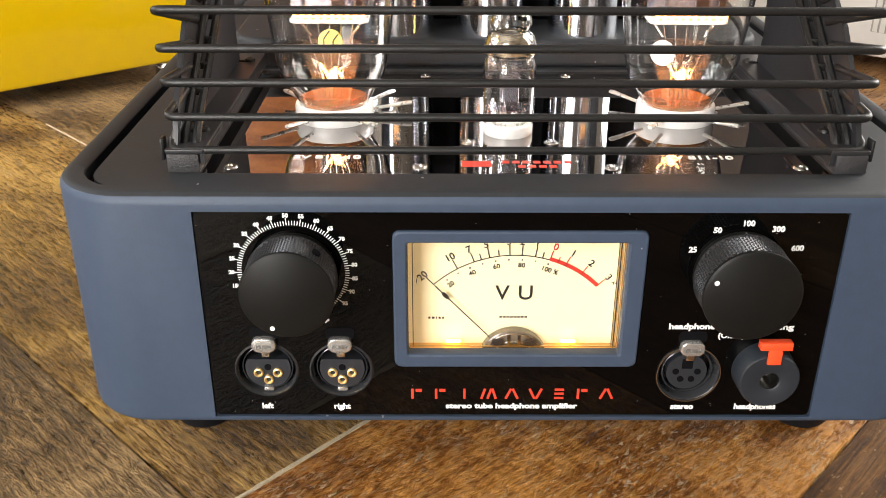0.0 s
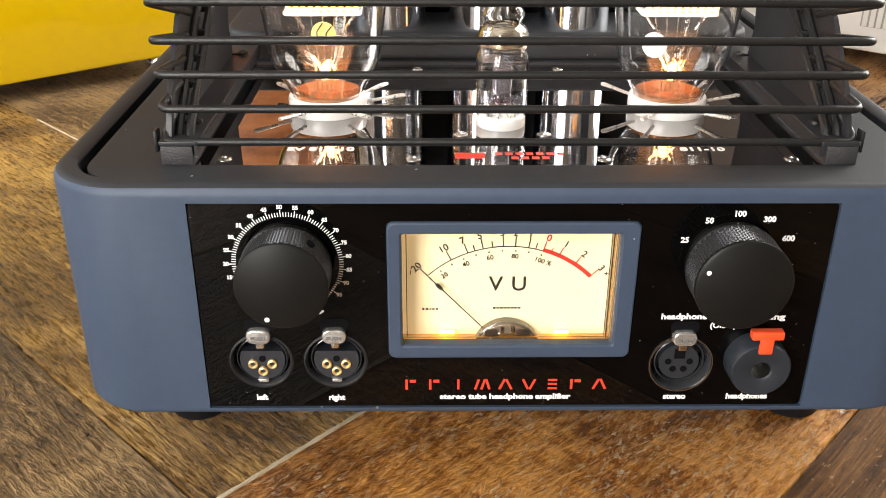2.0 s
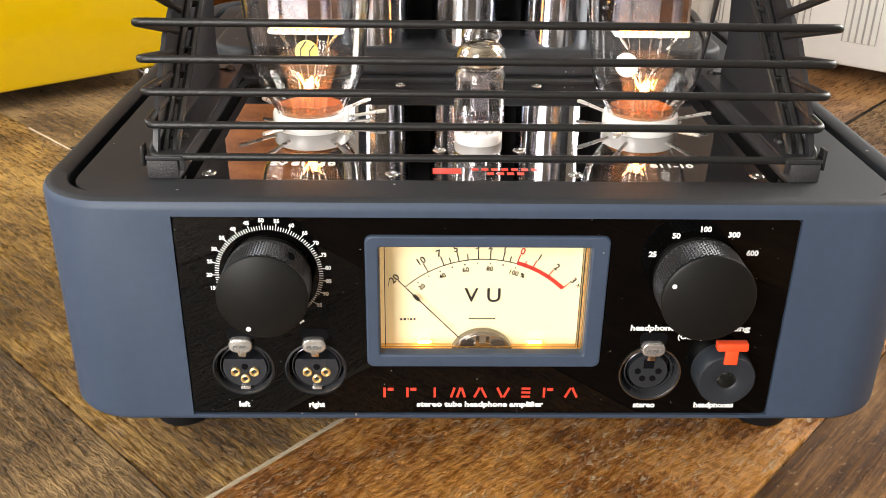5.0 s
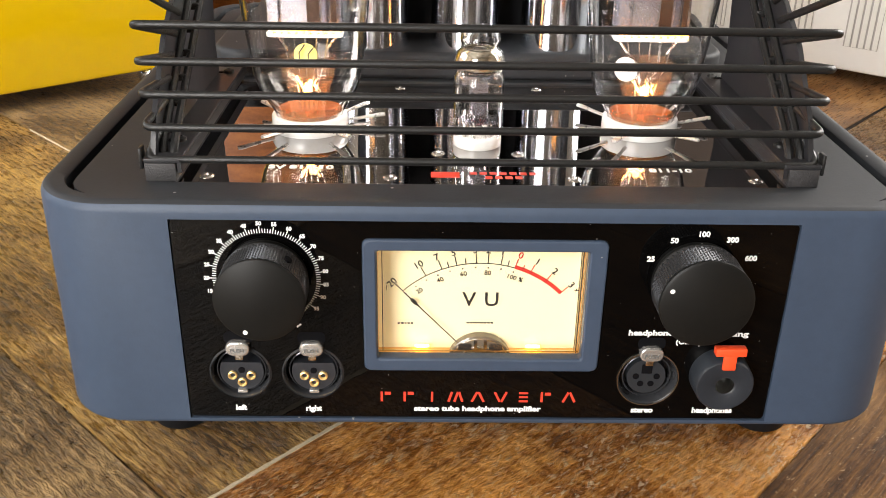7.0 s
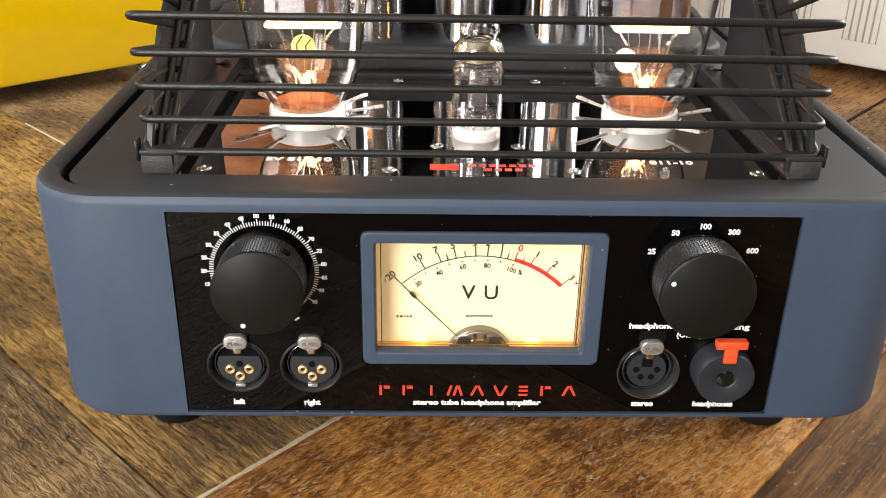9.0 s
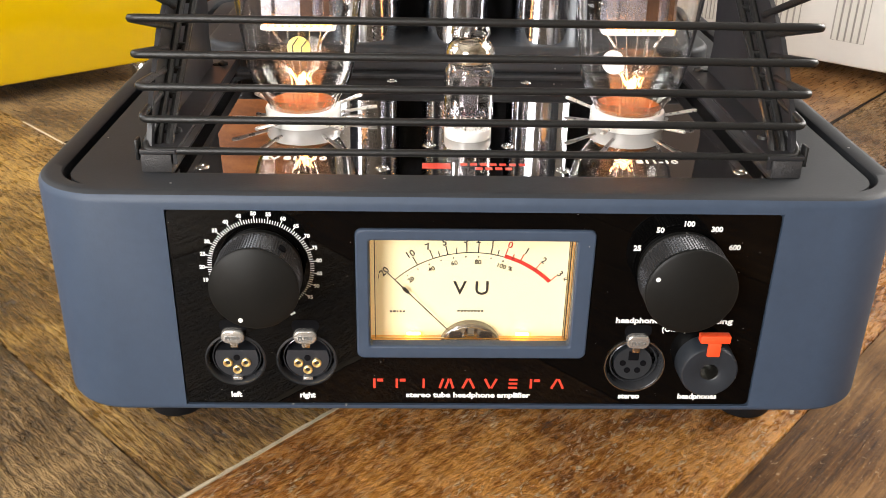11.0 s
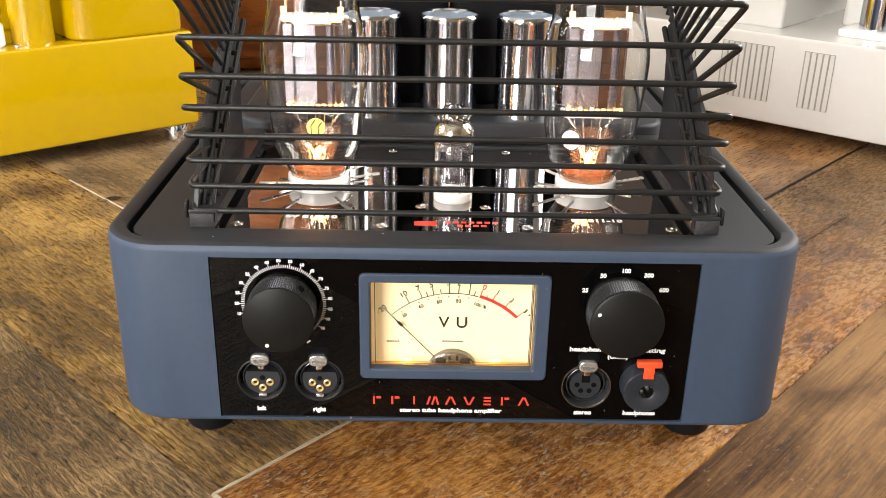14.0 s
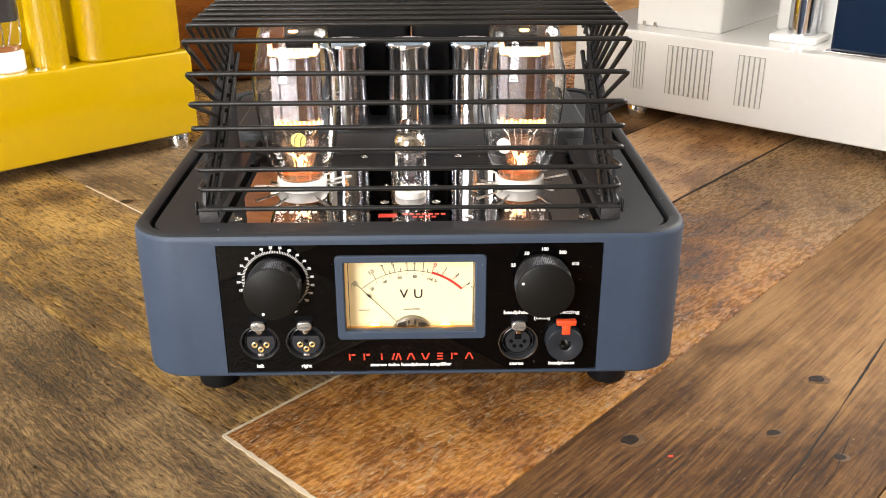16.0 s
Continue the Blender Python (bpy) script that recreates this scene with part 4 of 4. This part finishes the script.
        (hot if k % 4 == 0 else top_f).append(rod([(a - 0.0009, -0.0082, 0.0866), (a, -0.0082, 0.0890 + 0.0007 * (k % 3)), (a + 0.0010, -0.0082, 0.0866)], 0.0010, 6))
    top_f.append(rod([(-0.0095, -0.0090, 0.0868), (0.0095, -0.0090, 0.0868)], 0.0013, 8))
    hot += [rod([(sx * 0.0140, -0.0060, 0.0880), (sx * 0.0142, -0.0060, 0.0935)], 0.0014, 6) for sx in (-1, 1)]
    part("filament", enlarged(joined(*top_f), x, y, z), FILAMENT, t, "white-hot filament top")
    part("filament_hook", enlarged(joined(*hot), x, y, z), TEETH, t, "orange glowing hooks")
    low = []
    for k, dz in enumerate((0.0018, 0.0006, 0.0013, 0.0, 0.0020, 0.0009, 0.0015, 0.0004, 0.0012, 0.0019)):
        a = -0.0134 + 0.0030 * k
        low.append(rod([(a, -0.0082, 0.0412), (a + 0.0003, -0.0082, 0.0440 + 0.5 * dz)], 0.0010, 6))
    low.append(rod([(-0.0136, -0.0080, 0.0424), (0.0138, -0.0080, 0.0424)], 0.0006, 6))
    part("filament", enlarged(joined(*low), x, y, z), TEETH, t, "orange glowing filament foot")
    part("getter", enlarged(lathe([(0.0022, 0.1000), (0.0030, 0.1004), (0.0030, 0.1010), (0.0022, 0.1006)], 20, True), x, y, z), TEETH, t, "glowing ring below the dome")
    for a in (-0.0140, 0.0140):
        part("support_wire", enlarged(rod([(a * 0.6, 0, 0.033), (a, 0, 0.0405), (a, 0, 0.0960)], 0.0007, 6), x, y, z), STEEL, t)
    if sticker == "white":
        part("sticker", enlarged(upright(cyl(0.0050, 0, 0.0003, 0, 28)), x - 0.0132, y - 0.0216, z + 0.0325, 0, 0, -32), STICKER, t, "round white paper sticker")
        part("handwriting", enlarged(upright(text_bm("827 VII", 0.0042, 0.0165, 0.00003, shear=0.2)), x + 0.0022, y - 0.0256, z + 0.0315), INK, t, "dark pen marks reading 827 VII")
    else:
        # opaque yellow disc that stands for the getter loop in the glass
        part("sticker", enlarged(upright(cyl(0.0048, 0, 0.0003, 0, 28)), x + 0.0010, y - 0.0135, z + 0.0350), STICKER_Y, t, "round yellow getter disc")
        part("getter_wire", enlarged(joined(rod([(-0.0012, -0.0150, 0.0298), (-0.0014, -0.0150, 0.0352), (0.0010, -0.0150, 0.0386)], 0.0003, 6), rod([(0.0024, -0.0150, 0.0298), (0.0022, -0.0150, 0.0346), (0.0044, -0.0150, 0.0372)], 0.0003, 6)), x, y, z), INK, t, "dark wires before the disc")
    return t


power_tube(*TL, "yellow", "clear glass power tube with glowing filament in a white socket")
power_tube(*TR, "white", "clear glass power tube with glowing filament and a white paper dot")

mz = DZ + 0.0016
mt = thing("vacuum_tube", "small clear glass driver tube with silvery getter top", "vacuum tube", (*TM, mz))
prof = [(0.0, 0.0505), (0.0050, 0.0495), (0.0078, 0.0470), (0.0086, 0.0440), (0.0072, 0.0412), (0.0095, 0.0390), (0.0107, 0.0352), (0.0106, 0.0322), (0.0092, 0.0305), (0.0106, 0.0284), (0.0108, 0.0250), (0.0107, 0.0060), (0.0100, 0.0020), (0.0094, 0.0)]
part("glass_envelope", moved(lathe(prof + [(max(r - 0.0007, 0), q - 0.0004) for r, q in prof][::-1], 40), *TM, mz), GLASS, mt, "clear glass envelope").visible_shadow = False
part("getter", moved(lathe([(0.0060, 0.0408), (0.0086, 0.0386), (0.0098, 0.0350), (0.0097, 0.0327), (0.0080, 0.0309)], 36), *TM, mz), GETTER, mt, "silvery getter mirror")
part("anode", moved(joined(slab(-0.0040, 0.0040, -0.0035, 0.0035, 0.0105, 0.0255, 0.0018), slab(-0.0085, 0.0085, -0.0060, 0.0060, 0.0090, 0.0095, 0.003), slab(-0.0085, 0.0085, -0.0060, 0.0060, 0.0262, 0.0267, 0.003)), *TM, mz), ANODE, mt, "grey anode between mica discs")
for k in range(7):
    a = radians(51 * k)
    part("pin", moved(rod([(0.006 * math.cos(a), 0.006 * math.sin(a), 0.0005), (0.006 * math.cos(a), 0.006 * math.sin(a), 0.0085)], 0.0005, 6), *TM, mz), STEEL, mt)
part("print", moved(upright(joined(moved(text_bm("6C45\u041f-E", 0.0034, 0.0140, 0.00004), 0.0005, 0.0228), moved(text_bm("14 09", 0.0030, 0.0080, 0.00003), -0.0020, 0.0135))), TM[0], TM[1] - 0.0109, mz), INK, mt, "dark printed type number and date", smooth=False)

# ---- tube cage ----
cage = thing("tube_cage", "black powder-coated wire tube cage with fanned bars", "tube cage", (0, 0.1, DZ))
CXW = 0.1292
FRONT = (0.1353, 0.1480, 0.1608, 0.1732, 0.1867, 0.2016, 0.2193, 0.2384)
BARS = [(0.0250, z) for z in FRONT] + [(0.0385 + 0.0168 * k, 0.2452 + 0.0002 * k) for k in range(11)]
for k, (y, z) in enumerate(BARS):
    ey, ez = 0.0390 + 0.0086 * k, 0.1440 + 0.0075 * k - 0.0001 * k * k
    if k > 8:
        ey, ez = 0.1078 + 0.0085 * (k - 8), 0.1976 + 0.0025 * (k - 8)
    part("cage_bar", rod([(-0.1262, ey, ez), (-CXW, y, z), (CXW, y, z), (0.1262, ey, ez)], 0.00155, 10, 0.0045), CAGE, cage, "round black bar bent at both ends")
for sx in (-1, 1):
    prof = [(0.026, 0.1355), (0.150, 0.1355), (0.146, 0.1500), (0.150, 0.1760), (0.156, 0.2060), (0.140, 0.2150), (0.096, 0.1960), (0.058, 0.1740), (0.034, 0.1500)]
    rings = [[(sx * xx, y, z) for y, z in prof] for xx in (0.1262, 0.1282)]
    part("side_plate", loft(rings), CAGE_PLATE, cage, "black side plate", smooth=False)
    for xx, end in ((0.1205, (0.1400, 0.2075)), (0.1248, (0.1850, 0.2445))):
        part("upright", rod([(sx * xx, 0.0300, 0.1325), (sx * xx, 0.0340, 0.1385), (sx * xx, *end)], 0.0017, 8, 0.006), CAGE, cage, "slim black leaning upright")
    for k in range(9):
        yy = 0.040 + 0.0110 * k
        zz = 0.1425 + 0.665 * (yy - 0.040)
        part("bar_clip", box(sx * 0.1226 - 0.0022, sx * 0.1226 + 0.0022, yy - 0.0010, yy + 0.0014, zz - 0.0014, zz + 0.0014, 0.0004), CAGE, cage)
    rail = joined(slab(min(sx * 0.1160, sx * 0.1305), max(sx * 0.1160, sx * 0.1305), 0.0230, 0.1680, 0.1344, 0.1360, 0.0008, 0.0003), box(sx * 0.1168 - 0.0008, sx * 0.1168 + 0.0008, 0.0235, 0.1675, 0.1302, 0.1344))
    part("base_rail", rail, CAGE_PLATE, cage, "black angled base rail")
    part("rail_pad", box(min(sx * 0.1180, sx * 0.1298), max(sx * 0.1180, sx * 0.1298), 0.0225, 0.0330, TZ, 0.1344, 0.0003), PAD, cage, "black rubber pad")
    for y in (0.045, 0.148):
        part("rail_slot", slab(sx * 0.1228 - 0.0034, sx * 0.1228 + 0.0034, y - 0.0018, y + 0.0018, 0.1359, 0.1362, 0.0017), GROOVE, cage)
        part("rail_screw", moved(lathe([(0, 0), (0.0026, 0), (0.0024, 0.0012), (0.0010, 0.0018), (0, 0.0010)], 16), sx * 0.1210, y, 0.1361), CAGE, cage, "black screw")
    part("side_clip", box(sx * 0.1318 - 0.0007, sx * 0.1318 + 0.0007, 0.0250, 0.0300, 0.1310, 0.1395, 0.0005), CAGE, cage, "black edge clip")


# ---- yellow and white amplifiers standing behind ----
def big_amp(name, at, rz, length, depth, paint, label, inset):
    """Drawn with its lower front corner at the origin: front along x, depth along +y."""
    a = thing(name, label, "amplifier", at, rz)
    part("chassis", moved(slab(0, length, 0, depth, 0.020, 0.118, 0.006, 0.003, 6), 0, 0), paint, a, "glossy lacquered chassis")
    for x in (inset, length - 0.020):
        for y in (0.020, depth - 0.03):
            part("foot", moved(lathe([(0, 0), (0.012, 0), (0.013, 0.002), (0.013, 0.018), (0.011, 0.0204), (0, 0.0204)], 28), x, y), CHROME, a, "chrome foot")
    return a


ylen = 0.52
ya = math.degrees(math.atan2(0.141, 0.1652))
yd = Vector((0.1652, 0.141, 0)).normalized()
yend = Vector((-0.2625, 0.5960, 0))
y0 = yend - yd * ylen
yel = big_amp("tube_amplifier", tuple(y0), ya, ylen, 0.40, YELLOW, "glossy yellow tube amplifier on chrome feet on the wooden floor", 0.020)
part("rear_cover", slab(0.285, 0.400, 0.110, 0.395, 0.1178, 0.34, 0.020, 0.004), YELLOW, yel, "glossy yellow transformer cover")
part("front_cover", slab(0.397, ylen - 0.002, 0.003, 0.300, 0.1178, 0.34, 0.026, 0.004, 12), YELLOW, yel, "glossy yellow cover with rounded corners")
part("can", moved(lathe([(0, 0), (0.020, 0), (0.020, 0.158), (0.018, 0.16), (0, 0.16)], 48), 0.368, 0.034, 0.1178), YELLOW, yel, "yellow lacquered can")
s = part("tube_socket", moved(cyl(0.019, 0, 0.022, 0.002, 40), 0.322, 0.034, 0.1178), CERAMIC, yel, "white ceramic tube socket")
part("tube", moved(lathe([(0.0150, 0.020), (0.0185, 0.030), (0.0200, 0.045), (0.0200, 0.110), (0.014, 0.128), (0, 0.133)], 36), 0.322, 0.034, 0.1178), GLASS, yel, "clear glass tube").visible_shadow = False
part("tube_base", moved(lathe([(0, 0.0205), (0.0140, 0.0205), (0.0165, 0.028), (0.0130, 0.029), (0, 0.027)], 32), 0.322, 0.034, 0.1178), AMBER, yel, "amber-brown tube base")
for dx in (-0.006, 0.0, 0.006):
    part("lead_wire", rod([(0.322 + dx * 0.5, 0.034, 0.146), (0.322 + dx, 0.032, 0.160), (0.322 + dx * 1.3, 0.034, 0.172)], 0.0006, 6), STEEL, yel)
part("tube_core", moved(slab(-0.013, 0.013, -0.006, 0.006, 0.052, 0.105, 0.003, 0.002), 0.322, 0.034, 0.1178), DARKPART, yel, "dark tube core")
part("stud", moved(cyl(0.003, 0, 0.003, 0.0008, 16), 0.346, 0.014, 0.1178), STEEL, yel, "small metal stud")

wd = Vector((0.2455, -0.2147, 0)).normalized()
wa = math.degrees(math.atan2(wd.y, wd.x))
w0 = Vector((0.2700, 0.7140, 0)) - wd * 0.075
wh = big_amp("tube_amplifier", tuple(w0), wa, 0.655, 0.42, WHITE, "glossy white tube amplifier with slotted vents on the wooden floor", 0.092)
# vents on its front
for x0, x1, n in ((0.0900, 0.1070, 4), (0.1390, 0.1990, 9), (0.2330, 0.2660, 5)):
    v = part("vent", box(x0, x1, -0.0006, 0.0002, 0.044, 0.1055), VENT, wh, "slotted vent", smooth=False)
    step = (x1 - x0) / n
    for k in range(n):
        part("slat", box(x0 + step * k + step * 0.28, x0 + step * (k + 1) - step * 0.02, -0.0016, -0.0006, 0.0445, 0.105), SLAT, v, smooth=False)
part("rear_cover", slab(0.068, 0.187, 0.042, 0.36, 0.1178, 0.30, 0.004, 0.002), WHITE, wh, "white transformer cover")
part("rear_cover", slab(0.225, 0.395, 0.120, 0.36, 0.1178, 0.30, 0.008, 0.003), WHITE, wh, "white transformer cover")
part("tube_plinth", slab(0.247, 0.305, 0.045, 0.100, 0.1178, 0.126, 0.006, 0.002), CERAMIC, wh, "white ceramic plinth")
part("can", moved(lathe([(0, 0), (0.018, 0), (0.018, 0.15), (0, 0.15)], 40), 0.279, 0.074, 0.1258), CHROME, wh, "mirror chrome can")
part("screen_base", box(0.328, 0.605, 0.010, 0.041, 0.1178, 0.1215, 0.001), STEEL, wh, "grey metal strip under the glass")
part("screen", box(0.333, 0.60, 0.014, 0.037, 0.1213, 0.30, 0.003), NAVY, wh, "dark blue glass guard", smooth=False)
for x in (0.081, 0.097):
    part("stud", moved(cyl(0.0022, 0, 0.006, 0.0006, 16), x, 0.040, 0.1178), STEEL, wh, "small metal stud")

# furniture far behind
cab = thing("wooden_cabinet", "tall orange-brown varnished wooden cabinet standing on the floor", "cabinet", (-0.41, 1.1, 0))
part("carcass", box(-0.62, -0.205, 0.945, 1.30, 0.0, 1.7, 0.006), WOOD_C, cab, "orange-brown wood carcass")
part("door", box(-0.615, -0.212, 0.930, 0.945, 0.02, 1.69, 0.003), WOOD_C, cab, "plain wooden door")
sh = thing("dark_cabinet", "tall dark brown wooden cabinet standing behind the amplifiers", "cabinet", (0.9, 2.2, 0))
part("carcass", box(0.22, 1.5, 1.75, 2.2, 0.0, 2.0, 0.006), DARKWOOD, sh, "dark carcass")

# ---- floor ----
floor = thing("floor", "worn oak floor laid in a herringbone of wide stained planks", "floor", kind="structure")
part("subfloor", box(X0 - 0.2, X1 + 0.2, Y0 - 0.2, Y1 + 0.2, -0.12, -0.0032), JOINT, floor, smooth=False)
OX, OY = -0.1192, -0.0195
A = Vector((0.682, 0.731))
B = Vector((0.703, -0.711))
PW, PL = 0.1645, 0.90


def plank(s0, s1, r0, r1, along_a, rnd, stain):
    """One plank as an object of its own; local x runs along its length."""
    g = 0.0004
    s0, s1, r0, r1 = s0 + g, s1 - g, r0 + g, r1 - g
    c = [(s0, r0), (s1, r0), (s1, r1), (s0, r1)]
    pts = [Vector((OX, OY)) + A * s + B * r for s, r in c]
    mid = sum(pts, Vector((0, 0))) / 4
    whole = all(X0 <= p.x <= X1 and Y0 <= p.y <= Y1 for p in pts)
    if not whole:
        # cut the plank along the walls
        for axis, limit, sign in ((0, X0, 1), (0, X1, -1), (1, Y0, 1), (1, Y1, -1)):
            kept = []
            for p, q in zip(pts, pts[1:] + pts[:1]):
                a, b = sign * (p[axis] - limit), sign * (q[axis] - limit)
                if a >= 0:
                    kept.append(p)
                if a * b < 0:
                    kept.append(p + (q - p) * (a / (a - b)))
            pts = kept
        if len(pts) < 3:
            return
    d = A if along_a else B
    ang = math.atan2(d.y, d.x)
    rot = Matrix.Rotation(-ang, 2)
    loc = [rot @ (p - mid) for p in pts]
    def ring(k, z):
        return [(p.x * (1 - k / abs(p.x)) if abs(p.x) > k else p.x, p.y * (1 - k / abs(p.y)) if abs(p.y) > k else p.y, z) for p in loc]
    dz = rnd.uniform(-0.0003, 0.0)
    bm = loft([[(p.x, p.y, z) for p in loc] for z in (-0.012, dz)]) if not whole else loft([ring(0, -0.012), ring(0, -0.0016 + dz), ring(0.0002, -0.0003 + dz), ring(0.0005, dz)])
    ob = part("plank", bm, stain, floor, smooth=False)
    ob.matrix_basis = pose(mid.x, mid.y, 0, 0, 0, math.degrees(ang))


rnd = random.Random(5)
for m in range(-3, 4):
    for k in range(-16, 17):
        o = m * PL
        plank(-k * PW + o, -k * PW + PL + o, k * PW + o, (k + 1) * PW + o, True, rnd, (WOOD_A, WOOD_D, WOOD_D, WOOD_A, WOOD_D, WOOD_F)[k % 6])
        plank(k * PW + o, (k + 1) * PW + o, -k * PW - PL + o, -k * PW + o, False, rnd, WOOD_E if k % 2 else WOOD_B)


def floor_point(s, r):
    p = Vector((OX, OY)) + A * s + B * r
    return p.x, p.y


def filler(s0, r0, s1, r1, w):
    """Pale filler that stands in a joint."""
    a, b = Vector(floor_point(s0, r0)), Vector(floor_point(s1, r1))
    d = (b - a).normalized()
    n = Vector((-d.y, d.x)) * w / 2
    rr = random.Random(3)
    left, right = [], []
    for k in range(41):
        p = a + (b - a) * k / 40
        e = 1 + rr.uniform(-0.35, 0.35)
        left.append(p + n * e)
        right.append(p - n * e)
    bm = loft([[(q.x, q.y, z) for q in left + right[::-1]] for z in (-0.004, 0.0004)])
    part("joint_filler", bm, FILLER, floor, "pale joint filler", smooth=False)


filler(0.0, 0.0, 0.0, PW, 0.0030)
filler(0.0, 0.0, 0.14, 0.0, 0.0017)
filler(PW, -0.5, PW, 0.0, 0.0011)


def knot(x, y, w, h, deg):
    """A dark knot hole within a ring of browner wood."""
    def ring(k, z):
        return [(0.5 * w * k * math.cos(a) * (1 + 0.09 * math.sin(3 * a + x * 40) + 0.06 * math.sin(7 * a + y * 90)), 0.5 * h * k * math.sin(a) * (1 + 0.10 * math.cos(2 * a + y * 50) + 0.06 * math.cos(5 * a + x * 70)), z) for a in [2 * math.pi * q / 28 for q in range(28)]]
    kn = part("knot", moved(loft([ring(1.0, -0.002), ring(1.0, 0.0001), ring(0.7, 0.00025)]), x, y, 0, 0, 0, deg), KNOT_RIM, floor, "brown knot in the plank", smooth=False)
    part("knot_hole", moved(loft([ring(0.72, -0.002), ring(0.72, 0.0003), ring(0.50, 0.0004)]), x - 0.1 * w, y + 0.05 * h, 0, 0, 0, deg), KNOT, kn, "dark hole", smooth=False)


def crack(x0, y0, x1, y1, w, seed):
    """A long dark sliver along the grain, for splits and one plank joint."""
    rr = random.Random(seed)
    a, b = Vector((x0, y0)), Vector((x1, y1))
    d = (b - a).normalized()
    q = Vector((-d.y, d.x))
    left, right = [], []
    for k in range(31):
        p = a + (b - a) * k / 30 + q * rr.uniform(-0.00015, 0.00015)
        e = w * 0.5 * math.sin(math.pi * (k + 0.5) / 31) * rr.uniform(0.7, 1.1)
        left.append(p + q * e)
        right.append(p - q * e)
    part("crack", loft([[(p.x, p.y, z) for p in left + right[::-1]] for z in (-0.002, 0.0002)]), KNOT, floor, "dark line of a plank split or plank joint", smooth=False)


knot(0.1371, -0.0309, 0.017, 0.013, 20)
knot(0.2284, -0.0251, 0.013, 0.008, 10)
knot(0.2810, 0.0385, 0.016, 0.011, 15)
knot(0.2600, -0.0515, 0.011, 0.008, 15)
knot(-0.2985, 0.405, 0.018, 0.014, 10)
crack(0.2080, -0.0880, 0.2830, 0.0045, 0.0017, 1)
crack(0.2800, 0.0010, 0.3560, 0.0985, 0.0020, 2)
crack(0.2480, -0.0690, 0.2770, -0.0250, 0.0009, 3)
crack(0.3010, 0.3230, 0.3720, 0.3960, 0.0009, 4)
# dark sliver laid over the joint between two planks
crack(*floor_point(0.36, 0.002), *floor_point(0.98, 0.002), 0.0030, 5)
part("paint_fleck", slab(0.1552, 0.1582, -0.0487, -0.0470, 0, 0.0004, 0.0006), RED_PRINT, floor, "small red paint fleck")
